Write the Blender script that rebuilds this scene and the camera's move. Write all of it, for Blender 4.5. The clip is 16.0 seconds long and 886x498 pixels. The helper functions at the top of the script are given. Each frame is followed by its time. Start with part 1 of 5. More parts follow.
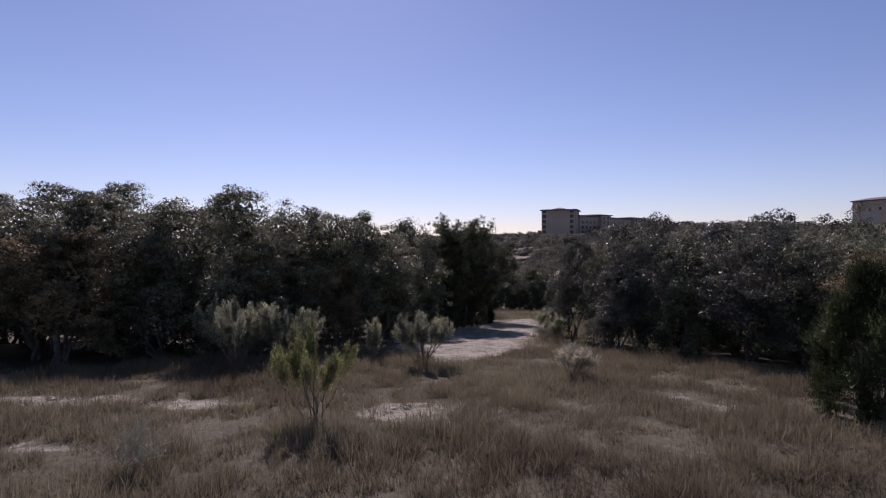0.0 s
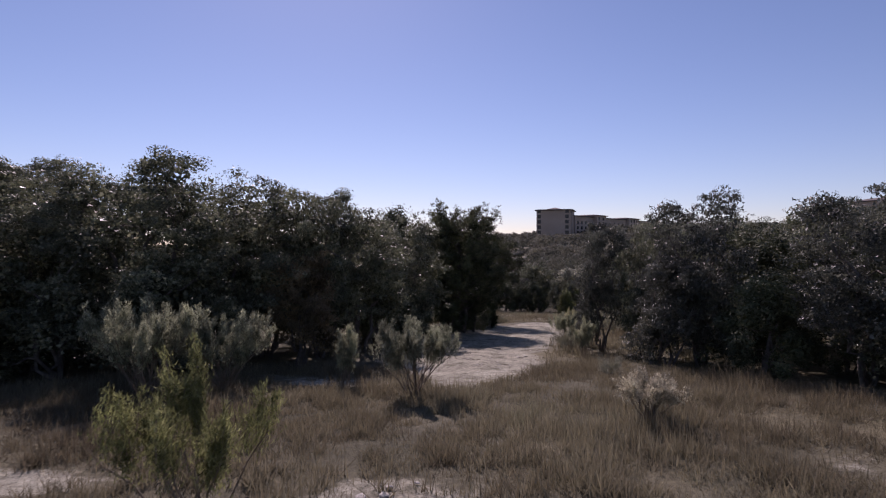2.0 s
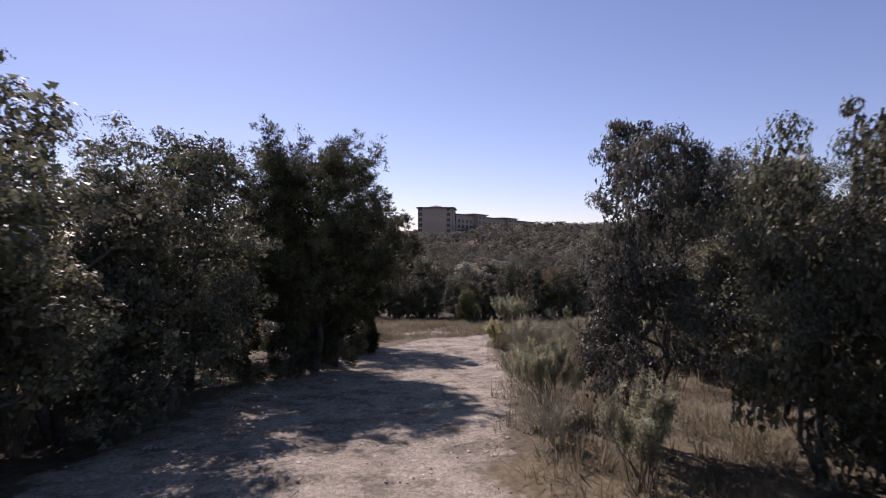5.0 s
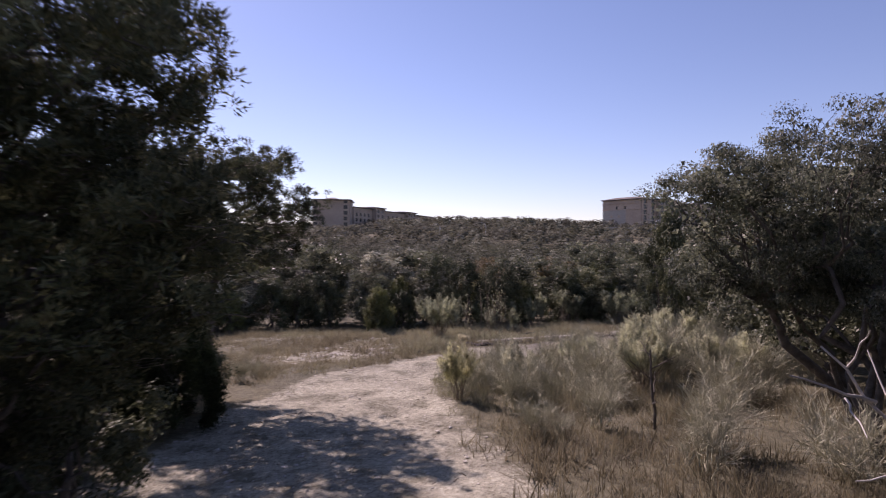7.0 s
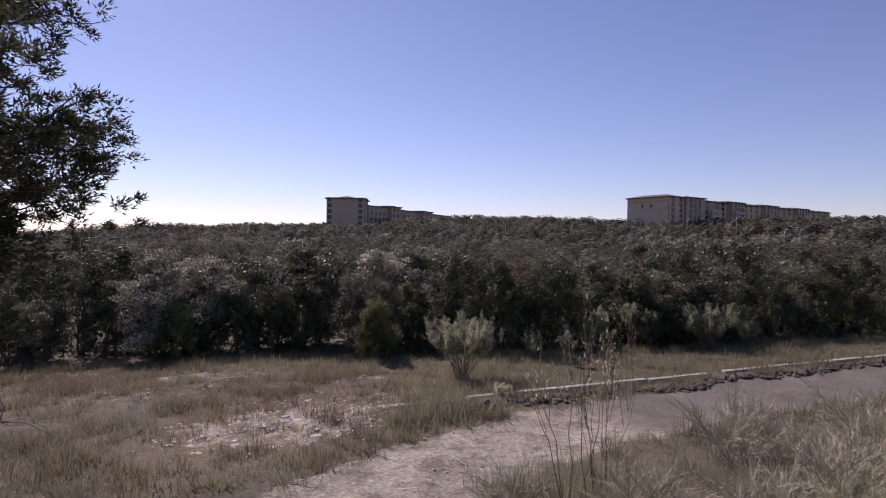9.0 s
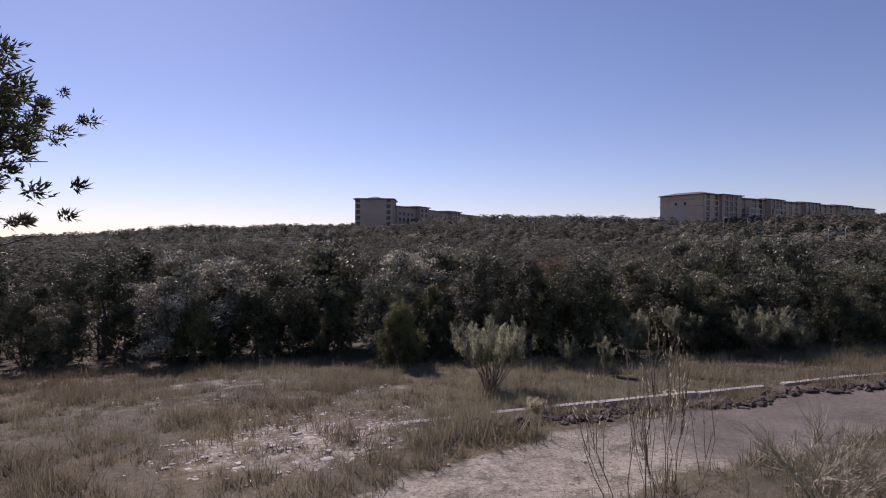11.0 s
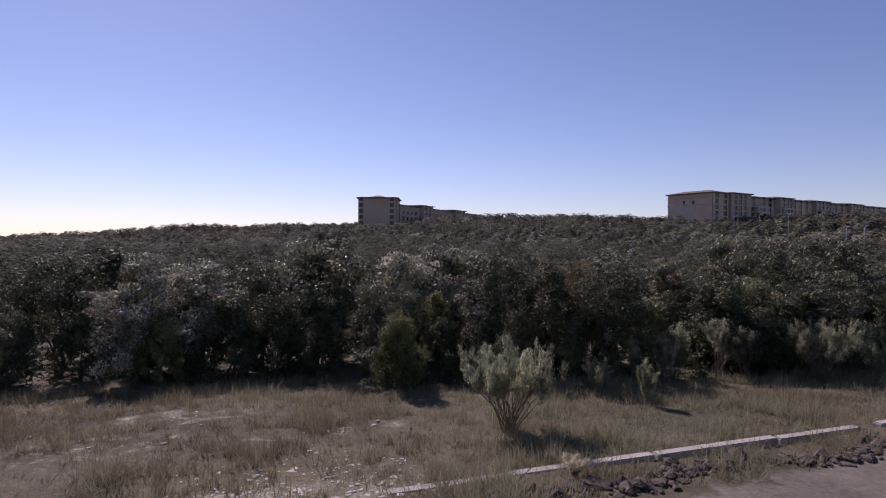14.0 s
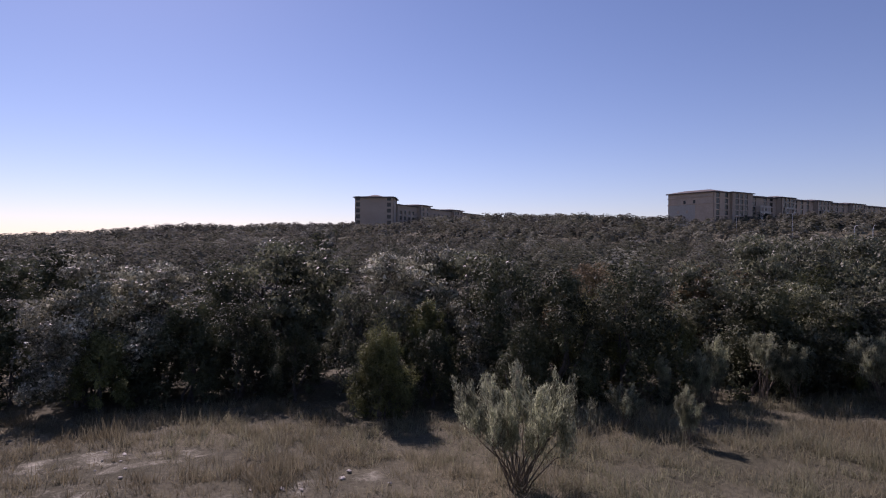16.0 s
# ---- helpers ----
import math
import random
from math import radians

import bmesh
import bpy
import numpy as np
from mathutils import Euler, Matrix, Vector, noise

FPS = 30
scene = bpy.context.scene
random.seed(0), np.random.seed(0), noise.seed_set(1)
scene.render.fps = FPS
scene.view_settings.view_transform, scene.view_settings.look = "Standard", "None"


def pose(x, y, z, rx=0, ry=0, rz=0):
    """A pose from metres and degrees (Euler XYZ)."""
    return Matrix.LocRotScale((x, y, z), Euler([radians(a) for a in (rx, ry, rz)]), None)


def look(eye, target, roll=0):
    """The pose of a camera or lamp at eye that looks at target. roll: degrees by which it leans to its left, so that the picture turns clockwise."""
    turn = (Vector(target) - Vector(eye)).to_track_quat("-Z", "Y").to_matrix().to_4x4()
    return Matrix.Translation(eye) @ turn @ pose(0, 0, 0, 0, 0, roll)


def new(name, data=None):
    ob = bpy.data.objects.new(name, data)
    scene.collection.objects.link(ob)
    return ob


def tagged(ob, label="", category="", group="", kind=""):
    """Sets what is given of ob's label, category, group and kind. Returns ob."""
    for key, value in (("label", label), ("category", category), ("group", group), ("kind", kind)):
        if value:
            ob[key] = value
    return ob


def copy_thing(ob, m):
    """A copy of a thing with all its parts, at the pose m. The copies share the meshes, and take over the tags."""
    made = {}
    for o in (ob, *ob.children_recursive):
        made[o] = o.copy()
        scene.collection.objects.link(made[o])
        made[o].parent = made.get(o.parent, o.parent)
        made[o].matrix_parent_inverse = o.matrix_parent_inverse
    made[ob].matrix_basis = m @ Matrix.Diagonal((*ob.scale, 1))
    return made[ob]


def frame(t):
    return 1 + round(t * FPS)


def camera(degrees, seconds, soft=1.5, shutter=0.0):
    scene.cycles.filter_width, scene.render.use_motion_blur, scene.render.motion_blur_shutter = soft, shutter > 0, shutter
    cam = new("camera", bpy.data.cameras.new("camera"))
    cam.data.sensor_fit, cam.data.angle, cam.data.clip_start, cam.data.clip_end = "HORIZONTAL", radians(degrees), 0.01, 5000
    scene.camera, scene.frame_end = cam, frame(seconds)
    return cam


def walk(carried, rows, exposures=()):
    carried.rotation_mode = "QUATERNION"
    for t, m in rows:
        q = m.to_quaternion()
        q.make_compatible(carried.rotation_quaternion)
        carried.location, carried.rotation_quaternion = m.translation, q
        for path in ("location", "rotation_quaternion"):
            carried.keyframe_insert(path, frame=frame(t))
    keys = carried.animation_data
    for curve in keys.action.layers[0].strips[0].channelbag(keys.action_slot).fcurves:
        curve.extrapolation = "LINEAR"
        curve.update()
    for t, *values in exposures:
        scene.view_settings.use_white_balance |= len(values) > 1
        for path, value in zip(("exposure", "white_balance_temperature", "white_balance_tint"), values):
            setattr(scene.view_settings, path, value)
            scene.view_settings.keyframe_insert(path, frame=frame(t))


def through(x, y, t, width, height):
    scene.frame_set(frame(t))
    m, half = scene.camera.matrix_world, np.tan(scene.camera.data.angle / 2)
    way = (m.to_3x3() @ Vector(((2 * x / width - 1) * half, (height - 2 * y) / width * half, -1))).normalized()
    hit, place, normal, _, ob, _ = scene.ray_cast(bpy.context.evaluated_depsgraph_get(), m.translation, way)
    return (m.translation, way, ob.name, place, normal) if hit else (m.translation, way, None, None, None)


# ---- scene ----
cam = camera(76.6, 16.0, 1.1, 0.2)
PATH = [
    (0.0, 0.000, 0.000, 3.000, 0.00, -0.40, 0.20),
    (0.5, -0.029, 0.893, 2.971, -0.10, -0.40, 0.10),
    (1.0, -0.058, 2.045, 2.899, -0.10, -0.30, 0.10),
    (1.5, -0.130, 3.427, 2.669, -0.20, -0.30, 0.10),
    (2.0, -0.173, 5.054, 2.496, -0.70, -0.30, 0.00),
    (2.5, -0.202, 6.854, 2.453, -8.30, -0.40, -0.10),
    (3.0, -0.130, 8.856, 2.338, -11.30, -0.30, -0.10),
    (3.5, 0.101, 11.045, 2.093, -12.00, -0.20, -0.10),
    (4.0, 0.360, 13.320, 1.862, -12.50, -0.20, -0.20),
    (6.5, 2.769, 26.542, 0.922, -15.05, -0.50, -0.40),
    (7.0, 3.188, 28.848, 0.766, -23.45, -0.60, -0.50),
    (7.5, 3.821, 31.123, 0.629, -31.95, -0.70, -0.50),
    (8.0, 4.658, 33.247, 0.551, -32.85, -0.70, -0.60),
    (8.5, 5.553, 35.197, 0.493, -31.95, -0.70, -0.60),
    (9.0, 6.398, 36.858, 0.551, -21.75, -0.60, -0.60),
    (11.5, 7.003, 38.277, 0.532, -18.75, -0.60, -0.30),
    (12.0, 7.151, 38.722, 0.532, -18.65, -0.60, -0.30),
    (12.5, 7.318, 39.243, 0.591, -18.65, -0.70, -0.30),
    (13.0, 7.512, 39.879, 0.610, -18.65, -0.70, -0.30),
    (13.5, 7.697, 40.556, 0.629, -18.55, -0.70, -0.30),
    (14.0, 7.906, 41.087, 0.610, -18.45, -0.70, -0.30),
    (14.5, 8.163, 41.567, 0.610, -18.35, -0.70, -0.30),
    (15.0, 8.471, 42.254, 0.571, -18.25, -0.70, -0.30),
    (15.5, 8.767, 43.146, 0.571, -18.35, -0.70, -0.30),
    (16.0, 9.008, 43.890, 0.591, -18.65, -0.70, -0.30),
]
walk(cam, [(t, pose(x, y, z, 90 + p, r, a)) for t, x, y, z, a, p, r in PATH],
     [(0.0, 0.0, 6330, 40), (2.0, 0.06, 6430, 40), (3.0, 0.08, 6480, 40), (4.2, 0.18, 6550, 40), (6.5, 0.6, 6720, 42), (7.5, 0.58, 6680, 42), (8.5, 0.38, 6600, 42), (9.2, 0.2, 6470, 42), (11.5, 0.11, 6370, 40), (16.0, 0.09, 6290, 41)])

# ---- light ----
SUN_AZ, SUN_EL = -12.0, 39.5          # degrees: azimuth to the right of +y, elevation
world = bpy.data.worlds.new("sky")
scene.world = world
world.use_nodes = True
wn = world.node_tree.nodes
sky = wn.new("ShaderNodeTexSky")
sky.sky_type, sky.sun_disc = "NISHITA", False
sky.sun_elevation, sky.sun_rotation = radians(SUN_EL), radians(SUN_AZ)
sky.altitude, sky.air_density, sky.dust_density, sky.ozone_density = 500, 1.0, 0.2, 3.0
wn["Background"].inputs["Strength"].default_value = 0.085
world.node_tree.links.new(sky.outputs[0], wn["Background"].inputs["Color"])
sun = new("sun", bpy.data.lights.new("sun", "SUN"))
sun.data.energy, sun.data.angle, sun.data.color = 4.7, radians(0.55), (1.0, 0.95, 0.88)
away = Vector((math.sin(radians(SUN_AZ)) * math.cos(radians(SUN_EL)), math.cos(radians(SUN_AZ)) * math.cos(radians(SUN_EL)), math.sin(radians(SUN_EL))))
sun.matrix_world = look(away * 60 + Vector((0, 20, 0)), (0, 20, 0))

# ---- materials ----


def nodes_of(name):
    m = bpy.data.materials.new(name)
    m.use_nodes = True
    t = m.node_tree
    return m, t, t.nodes["Principled BSDF"]


def ramp(t, source, stops):
    r = t.nodes.new("ShaderNodeValToRGB")
    while len(r.color_ramp.elements) < len(stops):
        r.color_ramp.elements.new(0.5)
    for e, (p, c) in zip(r.color_ramp.elements, stops):
        e.position, e.color = p, (*c, 1)
    t.links.new(source, r.inputs[0])
    return r.outputs[0]


def noise_at(t, scale, detail=4.0, rough=0.6, object_space=False):
    n = t.nodes.new("ShaderNodeTexNoise")
    n.inputs["Scale"].default_value, n.inputs["Detail"].default_value, n.inputs["Roughness"].default_value = scale, detail, rough
    if object_space:
        c = t.nodes.new("ShaderNodeTexCoord")
        t.links.new(c.outputs["Object"], n.inputs["Vector"])
    else:
        g = t.nodes.new("ShaderNodeNewGeometry")
        t.links.new(g.outputs["Position"], n.inputs["Vector"])
    return n.outputs["Fac"]


def mixed(t, a, b, fac, how="MIX"):
    m = t.nodes.new("ShaderNodeMix")
    m.data_type, m.blend_type = "RGBA", how
    for socket, v in ((m.inputs["Factor"], fac), (m.inputs["A"], a), (m.inputs["B"], b)):
        if isinstance(v, (int, float)):
            socket.default_value = v
        elif isinstance(v, tuple):
            socket.default_value = (*v, 1)
        else:
            t.links.new(v, socket)
    return m.outputs["Result"]


def bumped(t, shader, height, strength, distance):
    b = t.nodes.new("ShaderNodeBump")
    b.inputs["Strength"].default_value, b.inputs["Distance"].default_value = strength, distance
    t.links.new(height, b.inputs["Height"])
    t.links.new(b.outputs[0], shader.inputs["Normal"])


def leaf_material(name, dark, mid, light, rough=0.45, through=0.2, patch=0.5, tone="", gloss=0.15, clump=1.5):
    """Leaves: each one a little different, in patches of lighter and darker growth, with the light and shade of clumps
    put into the colour, thin enough to let some light through.
    """
    dark, mid, light = (tuple(1.05 * (0.78 * v + 0.22 * sum(c) / 3) for v in c) if not tone else c for c in (dark, mid, light))      # dusty, greyed growth
    m, t, p = nodes_of(name)
    g = t.nodes.new("ShaderNodeNewGeometry")
    colour = ramp(t, g.outputs["Random Per Island"], [(0.0, dark), (0.55, mid), (1.0, light)])
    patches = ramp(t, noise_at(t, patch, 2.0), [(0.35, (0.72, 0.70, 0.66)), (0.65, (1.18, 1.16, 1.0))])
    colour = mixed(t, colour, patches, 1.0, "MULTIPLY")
    # painted shading: dark gaps and lit clumps of the crown, as noise in the colour
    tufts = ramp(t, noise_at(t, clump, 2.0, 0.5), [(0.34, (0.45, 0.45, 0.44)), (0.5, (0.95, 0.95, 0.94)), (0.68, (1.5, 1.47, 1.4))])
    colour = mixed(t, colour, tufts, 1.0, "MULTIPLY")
    if tone:
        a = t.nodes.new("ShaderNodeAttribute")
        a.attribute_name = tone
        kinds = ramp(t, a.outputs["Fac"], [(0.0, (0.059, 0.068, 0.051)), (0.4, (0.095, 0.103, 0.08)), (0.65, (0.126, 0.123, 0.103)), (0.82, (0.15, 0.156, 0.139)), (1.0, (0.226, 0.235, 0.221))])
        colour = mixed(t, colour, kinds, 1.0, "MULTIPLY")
    t.links.new(colour, p.inputs["Base Color"])
    p.inputs["Roughness"].default_value = rough
    p.inputs["Specular IOR Level"].default_value = gloss
    tr = t.nodes.new("ShaderNodeBsdfTranslucent")
    t.links.new(colour, tr.inputs["Color"])
    mix = t.nodes.new("ShaderNodeMixShader")
    mix.inputs[0].default_value = through
    t.links.new(p.outputs[0], mix.inputs[1])
    t.links.new(tr.outputs[0], mix.inputs[2])
    t.links.new(mix.outputs[0], t.nodes["Material Output"].inputs["Surface"])
    return m


def plain_material(name, low, high, scale=6.0, rough=0.85, bump=0.3, depth=0.01, fine=40.0, object_space=False):
    """A rough surface: stains at the given scale, grain and relief at a finer one."""
    m, t, p = nodes_of(name)
    big, small = noise_at(t, scale, 5.0, 0.6, object_space), noise_at(t, fine, 3.0, 0.7, object_space)
    colour = ramp(t, big, [(0.3, low), (0.7, high)])
    grain = ramp(t, small, [(0.25, (0.75, 0.75, 0.75)), (0.75, (1.2, 1.2, 1.2))])
    t.links.new(mixed(t, colour, grain, 1.0, "MULTIPLY"), p.inputs["Base Color"])
    p.inputs["Roughness"].default_value = rough
    p.inputs["Specular IOR Level"].default_value = 0.25
    bumped(t, p, small, bump, depth)
    return m


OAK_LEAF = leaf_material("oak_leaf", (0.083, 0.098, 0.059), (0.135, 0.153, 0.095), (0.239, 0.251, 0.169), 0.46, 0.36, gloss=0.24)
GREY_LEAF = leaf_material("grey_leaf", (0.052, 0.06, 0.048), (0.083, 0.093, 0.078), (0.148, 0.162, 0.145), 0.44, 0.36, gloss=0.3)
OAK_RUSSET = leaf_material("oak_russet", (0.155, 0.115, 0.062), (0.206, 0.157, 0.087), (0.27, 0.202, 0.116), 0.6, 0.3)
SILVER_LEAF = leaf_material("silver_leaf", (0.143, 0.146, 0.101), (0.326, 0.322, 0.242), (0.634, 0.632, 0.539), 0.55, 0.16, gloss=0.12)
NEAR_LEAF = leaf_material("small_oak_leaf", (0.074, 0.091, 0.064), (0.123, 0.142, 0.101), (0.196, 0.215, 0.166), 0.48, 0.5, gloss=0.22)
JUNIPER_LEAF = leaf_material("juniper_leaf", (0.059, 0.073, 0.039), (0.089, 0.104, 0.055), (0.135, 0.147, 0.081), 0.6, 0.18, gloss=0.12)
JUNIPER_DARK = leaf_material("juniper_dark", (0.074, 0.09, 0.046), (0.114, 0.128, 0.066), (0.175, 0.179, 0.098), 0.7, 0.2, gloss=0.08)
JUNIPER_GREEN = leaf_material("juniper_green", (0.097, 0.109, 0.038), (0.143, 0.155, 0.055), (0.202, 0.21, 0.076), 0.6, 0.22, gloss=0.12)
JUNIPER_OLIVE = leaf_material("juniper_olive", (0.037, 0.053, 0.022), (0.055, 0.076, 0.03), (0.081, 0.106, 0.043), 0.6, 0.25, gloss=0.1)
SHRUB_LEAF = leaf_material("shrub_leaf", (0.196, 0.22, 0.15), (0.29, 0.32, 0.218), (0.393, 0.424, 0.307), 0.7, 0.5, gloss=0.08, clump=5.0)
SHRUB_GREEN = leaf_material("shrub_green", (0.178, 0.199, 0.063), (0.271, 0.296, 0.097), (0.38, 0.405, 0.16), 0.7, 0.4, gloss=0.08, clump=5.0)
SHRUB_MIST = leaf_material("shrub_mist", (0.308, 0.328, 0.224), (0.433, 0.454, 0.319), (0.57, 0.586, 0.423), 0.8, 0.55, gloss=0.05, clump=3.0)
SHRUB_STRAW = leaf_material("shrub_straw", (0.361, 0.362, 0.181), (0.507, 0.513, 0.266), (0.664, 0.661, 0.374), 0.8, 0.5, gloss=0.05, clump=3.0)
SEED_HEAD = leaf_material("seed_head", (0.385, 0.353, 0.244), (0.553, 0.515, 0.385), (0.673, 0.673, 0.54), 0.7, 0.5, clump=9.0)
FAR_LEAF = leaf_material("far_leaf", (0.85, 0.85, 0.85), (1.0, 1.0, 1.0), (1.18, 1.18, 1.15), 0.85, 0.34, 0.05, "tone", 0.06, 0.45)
BARK = plain_material("bark", (0.07, 0.06, 0.05), (0.17, 0.15, 0.13), 8, 0.9, 0.6, 0.02, 60)
TWIG = plain_material("dead_twig", (0.322, 0.307, 0.216), (0.479, 0.467, 0.337), 5, 0.85, 0.3, 0.004, 90)
PALE_WOOD = plain_material("weathered_wood", (0.36, 0.338, 0.31), (0.533, 0.504, 0.468), 5, 0.8, 0.4, 0.006, 70)
STEM = plain_material("stem", (0.12, 0.095, 0.07), (0.22, 0.18, 0.13), 7, 0.85, 0.3, 0.004, 80)
ROCK = plain_material("limestone", (0.346, 0.317, 0.266), (0.518, 0.486, 0.421), 4, 0.85, 0.5, 0.02, 30)
CONCRETE = plain_material("concrete", (0.306, 0.287, 0.254), (0.404, 0.386, 0.344), 1.5, 0.85, 0.3, 0.004, 45)
CLOD = plain_material("dark_soil", (0.045, 0.038, 0.032), (0.13, 0.11, 0.09), 3, 0.95, 0.8, 0.03, 25)
STUCCO = plain_material("stucco", (0.38, 0.30, 0.235), (0.46, 0.37, 0.295), 0.15, 0.9, 0.1, 0.01, 3)
STUCCO_PALE = plain_material("stucco_pale", (0.434, 0.378, 0.319), (0.484, 0.426, 0.365), 0.15, 0.9, 0.1, 0.01, 3)
STONE_WALL = plain_material("stone_cladding", (0.46, 0.345, 0.26), (0.56, 0.43, 0.33), 0.4, 0.9, 0.2, 0.02, 4)
ROOF_TILE = plain_material("roof_covering", (0.10, 0.085, 0.075), (0.16, 0.135, 0.12), 0.5, 0.8, 0.2, 0.02, 5)
METAL = plain_material("galvanised_steel", (0.45, 0.45, 0.45), (0.6, 0.6, 0.6), 2, 0.45, 0.05, 0.002, 30)
GLASS, _t, _p = nodes_of("window_glass")
_p.inputs["Base Color"].default_value, _p.inputs["Roughness"].default_value = (0.015, 0.016, 0.018, 1), 0.25


def grass_material(name):
    m, t, p = nodes_of(name)
    a = t.nodes.new("ShaderNodeAttribute")
    a.attribute_name = "tuft"
    g = t.nodes.new("ShaderNodeNewGeometry")
    tuft = ramp(t, a.outputs["Fac"], [(0.0, (0.123, 0.101, 0.066)), (0.4, (0.187, 0.163, 0.102)), (0.75, (0.258, 0.238, 0.155)), (1.0, (0.254, 0.252, 0.155))])
    blade = ramp(t, g.outputs["Random Per Island"], [(0.0, (0.82, 0.82, 0.82)), (0.8, (1.06, 1.06, 1.06)), (1.0, (1.35, 1.32, 1.26))])
    colour = mixed(t, tuft, blade, 1.0, "MULTIPLY")
    t.links.new(colour, p.inputs["Base Color"])
    p.inputs["Roughness"].default_value = 0.7
    p.inputs["Specular IOR Level"].default_value = 0.2
    tr = t.nodes.new("ShaderNodeBsdfTranslucent")
    t.links.new(colour, tr.inputs["Color"])
    mix = t.nodes.new("ShaderNodeMixShader")
    mix.inputs[0].default_value = 0.42
    t.links.new(p.outputs[0], mix.inputs[1])
    t.links.new(tr.outputs[0], mix.inputs[2])
    t.links.new(mix.outputs[0], t.nodes["Material Output"].inputs["Surface"])
    return m


DRY_GRASS = grass_material("dry_grass")


def soil_material():
    """Soil with straw and leaf litter; pale crushed limestone where the attribute "bare" is high."""
    m, t, p = nodes_of("soil")
    a = t.nodes.new("ShaderNodeAttribute")
    a.attribute_name = "bare"
    patch, fine, grit = noise_at(t, 0.9, 5), noise_at(t, 9, 5, 0.65), noise_at(t, 45, 3, 0.7)
    litter = ramp(t, fine, [(0.3, (0.069, 0.063, 0.042)), (0.6, (0.132, 0.121, 0.079)), (0.75, (0.194, 0.18, 0.119))])
    litter = mixed(t, litter, ramp(t, noise_at(t, 0.22, 6, 0.65), [(0.35, (0.62, 0.64, 0.6)), (0.5, (1.0, 1.0, 1.0)), (0.66, (1.3, 1.24, 1.12))]), 1.0, "MULTIPLY")
    pale = ramp(t, fine, [(0.28, (0.254, 0.244, 0.19)), (0.5, (0.368, 0.36, 0.289)), (0.72, (0.438, 0.433, 0.359))])
    stain = ramp(t, patch, [(0.35, (0.80, 0.78, 0.75)), (0.65, (1.1, 1.08, 1.05))])
    v = t.nodes.new("ShaderNodeTexVoronoi")
    v.inputs["Scale"].default_value = 11
    g = t.nodes.new("ShaderNodeNewGeometry")
    t.links.new(g.outputs["Position"], v.inputs["Vector"])
    stones = ramp(t, v.outputs["Distance"], [(0.0, (1.25, 1.25, 1.25)), (0.25, (1.0, 1.0, 1.0)), (0.6, (0.82, 0.82, 0.82))])
    pale = mixed(t, mixed(t, pale, stain, 1.0, "MULTIPLY"), stones, 1.0, "MULTIPLY")
    drift = ramp(t, noise_at(t, 1.6, 7, 0.72), [(0.44, (1.08, 1.07, 1.05)), (0.52, (0.9, 0.89, 0.87)), (0.60, (0.55, 0.54, 0.5))])
    specks = ramp(t, noise_at(t, 24, 4, 0.75), [(0.40, (0.5, 0.48, 0.45)), (0.47, (1.0, 1.0, 1.0)), (0.66, (1.0, 1.0, 1.0)), (0.74, (1.3, 1.3, 1.3))])
    pale = mixed(t, mixed(t, pale, drift, 1.0, "MULTIPLY"), specks, 1.0, "MULTIPLY")
    edge = t.nodes.new("ShaderNodeMath")
    edge.operation = "ADD"
    wob = t.nodes.new("ShaderNodeMath")
    wob.operation, wob.inputs[1].default_value = "MULTIPLY_ADD", 0.9
    wob.inputs[2].default_value = -0.45
    t.links.new(noise_at(t, 2.2, 5, 0.65), wob.inputs[0])
    t.links.new(a.outputs["Fac"], edge.inputs[0])
    t.links.new(wob.outputs[0], edge.inputs[1])
    fac = ramp(t, edge.outputs[0], [(0.46, (0, 0, 0)), (0.62, (1, 1, 1))])
    lane = t.nodes.new("ShaderNodeAttribute")
    lane.attribute_name = "road"
    worn = ramp(t, fine, [(0.3, (0.112, 0.105, 0.087)), (0.55, (0.158, 0.148, 0.124)), (0.8, (0.207, 0.198, 0.17))])
    pale = mixed(t, pale, mixed(t, worn, stain, 1.0, "MULTIPLY"), lane.outputs["Fac"])
    t.links.new(mixed(t, litter, pale, fac), p.inputs["Base Color"])
    p.inputs["Roughness"].default_value = 0.95
    p.inputs["Specular IOR Level"].default_value = 0.15
    both = t.nodes.new("ShaderNodeMath")
    both.operation = "ADD"
    t.links.new(fine, both.inputs[0])
    t.links.new(grit, both.inputs[1])
    bumped(t, p, both.outputs[0], 0.7, 0.04)
    return m


SOIL = soil_material()

# ---- the lie of the land ----
TRACK = [(0.2, 18.6, 0.7), (0.7, 21.0, 1.9), (0.6, 23.0, 2.7), (0.7, 26.0, 2.9), (2.4, 31.0, 3.3), (4.4, 36.0, 2.9), (6.0, 40.5, 2.2), (7.4, 43.2, 1.7), (9.4, 45.2, 1.3), (13.0, 46.4, 1.4),
         (20.0, 47.0, 1.8), (30.0, 46.8, 2.1), (60.0, 44.0, 2.4)]
BARE = [(-0.7, 11.0, 1.0, 0.95), (-8.3, 12.3, 1.7, 0.55), (-5.3, 11.9, 1.1, 0.5), (8.0, 49.4, 2.4, 1.7), (4.6, 54.5, 2.2, 1.2), (6.0, 57.0, 2.0, 0.8), (5.3, 12.2, 0.7, 0.55),
        (5.9, 11.4, 0.6, 0.4), (9.5, 54.0, 2.0, 0.5), (-6.7, 8.9, 0.9, 0.35), (3.5, 8.5, 0.5, 0.4), (-2.4, 18.9, 1.4, 0.8), (28.0, 206.0, 6.0, 11.0), (127.4, 162.0, 5.3, 7.5), (152.1, 201.0, 6.8, 4.5)]


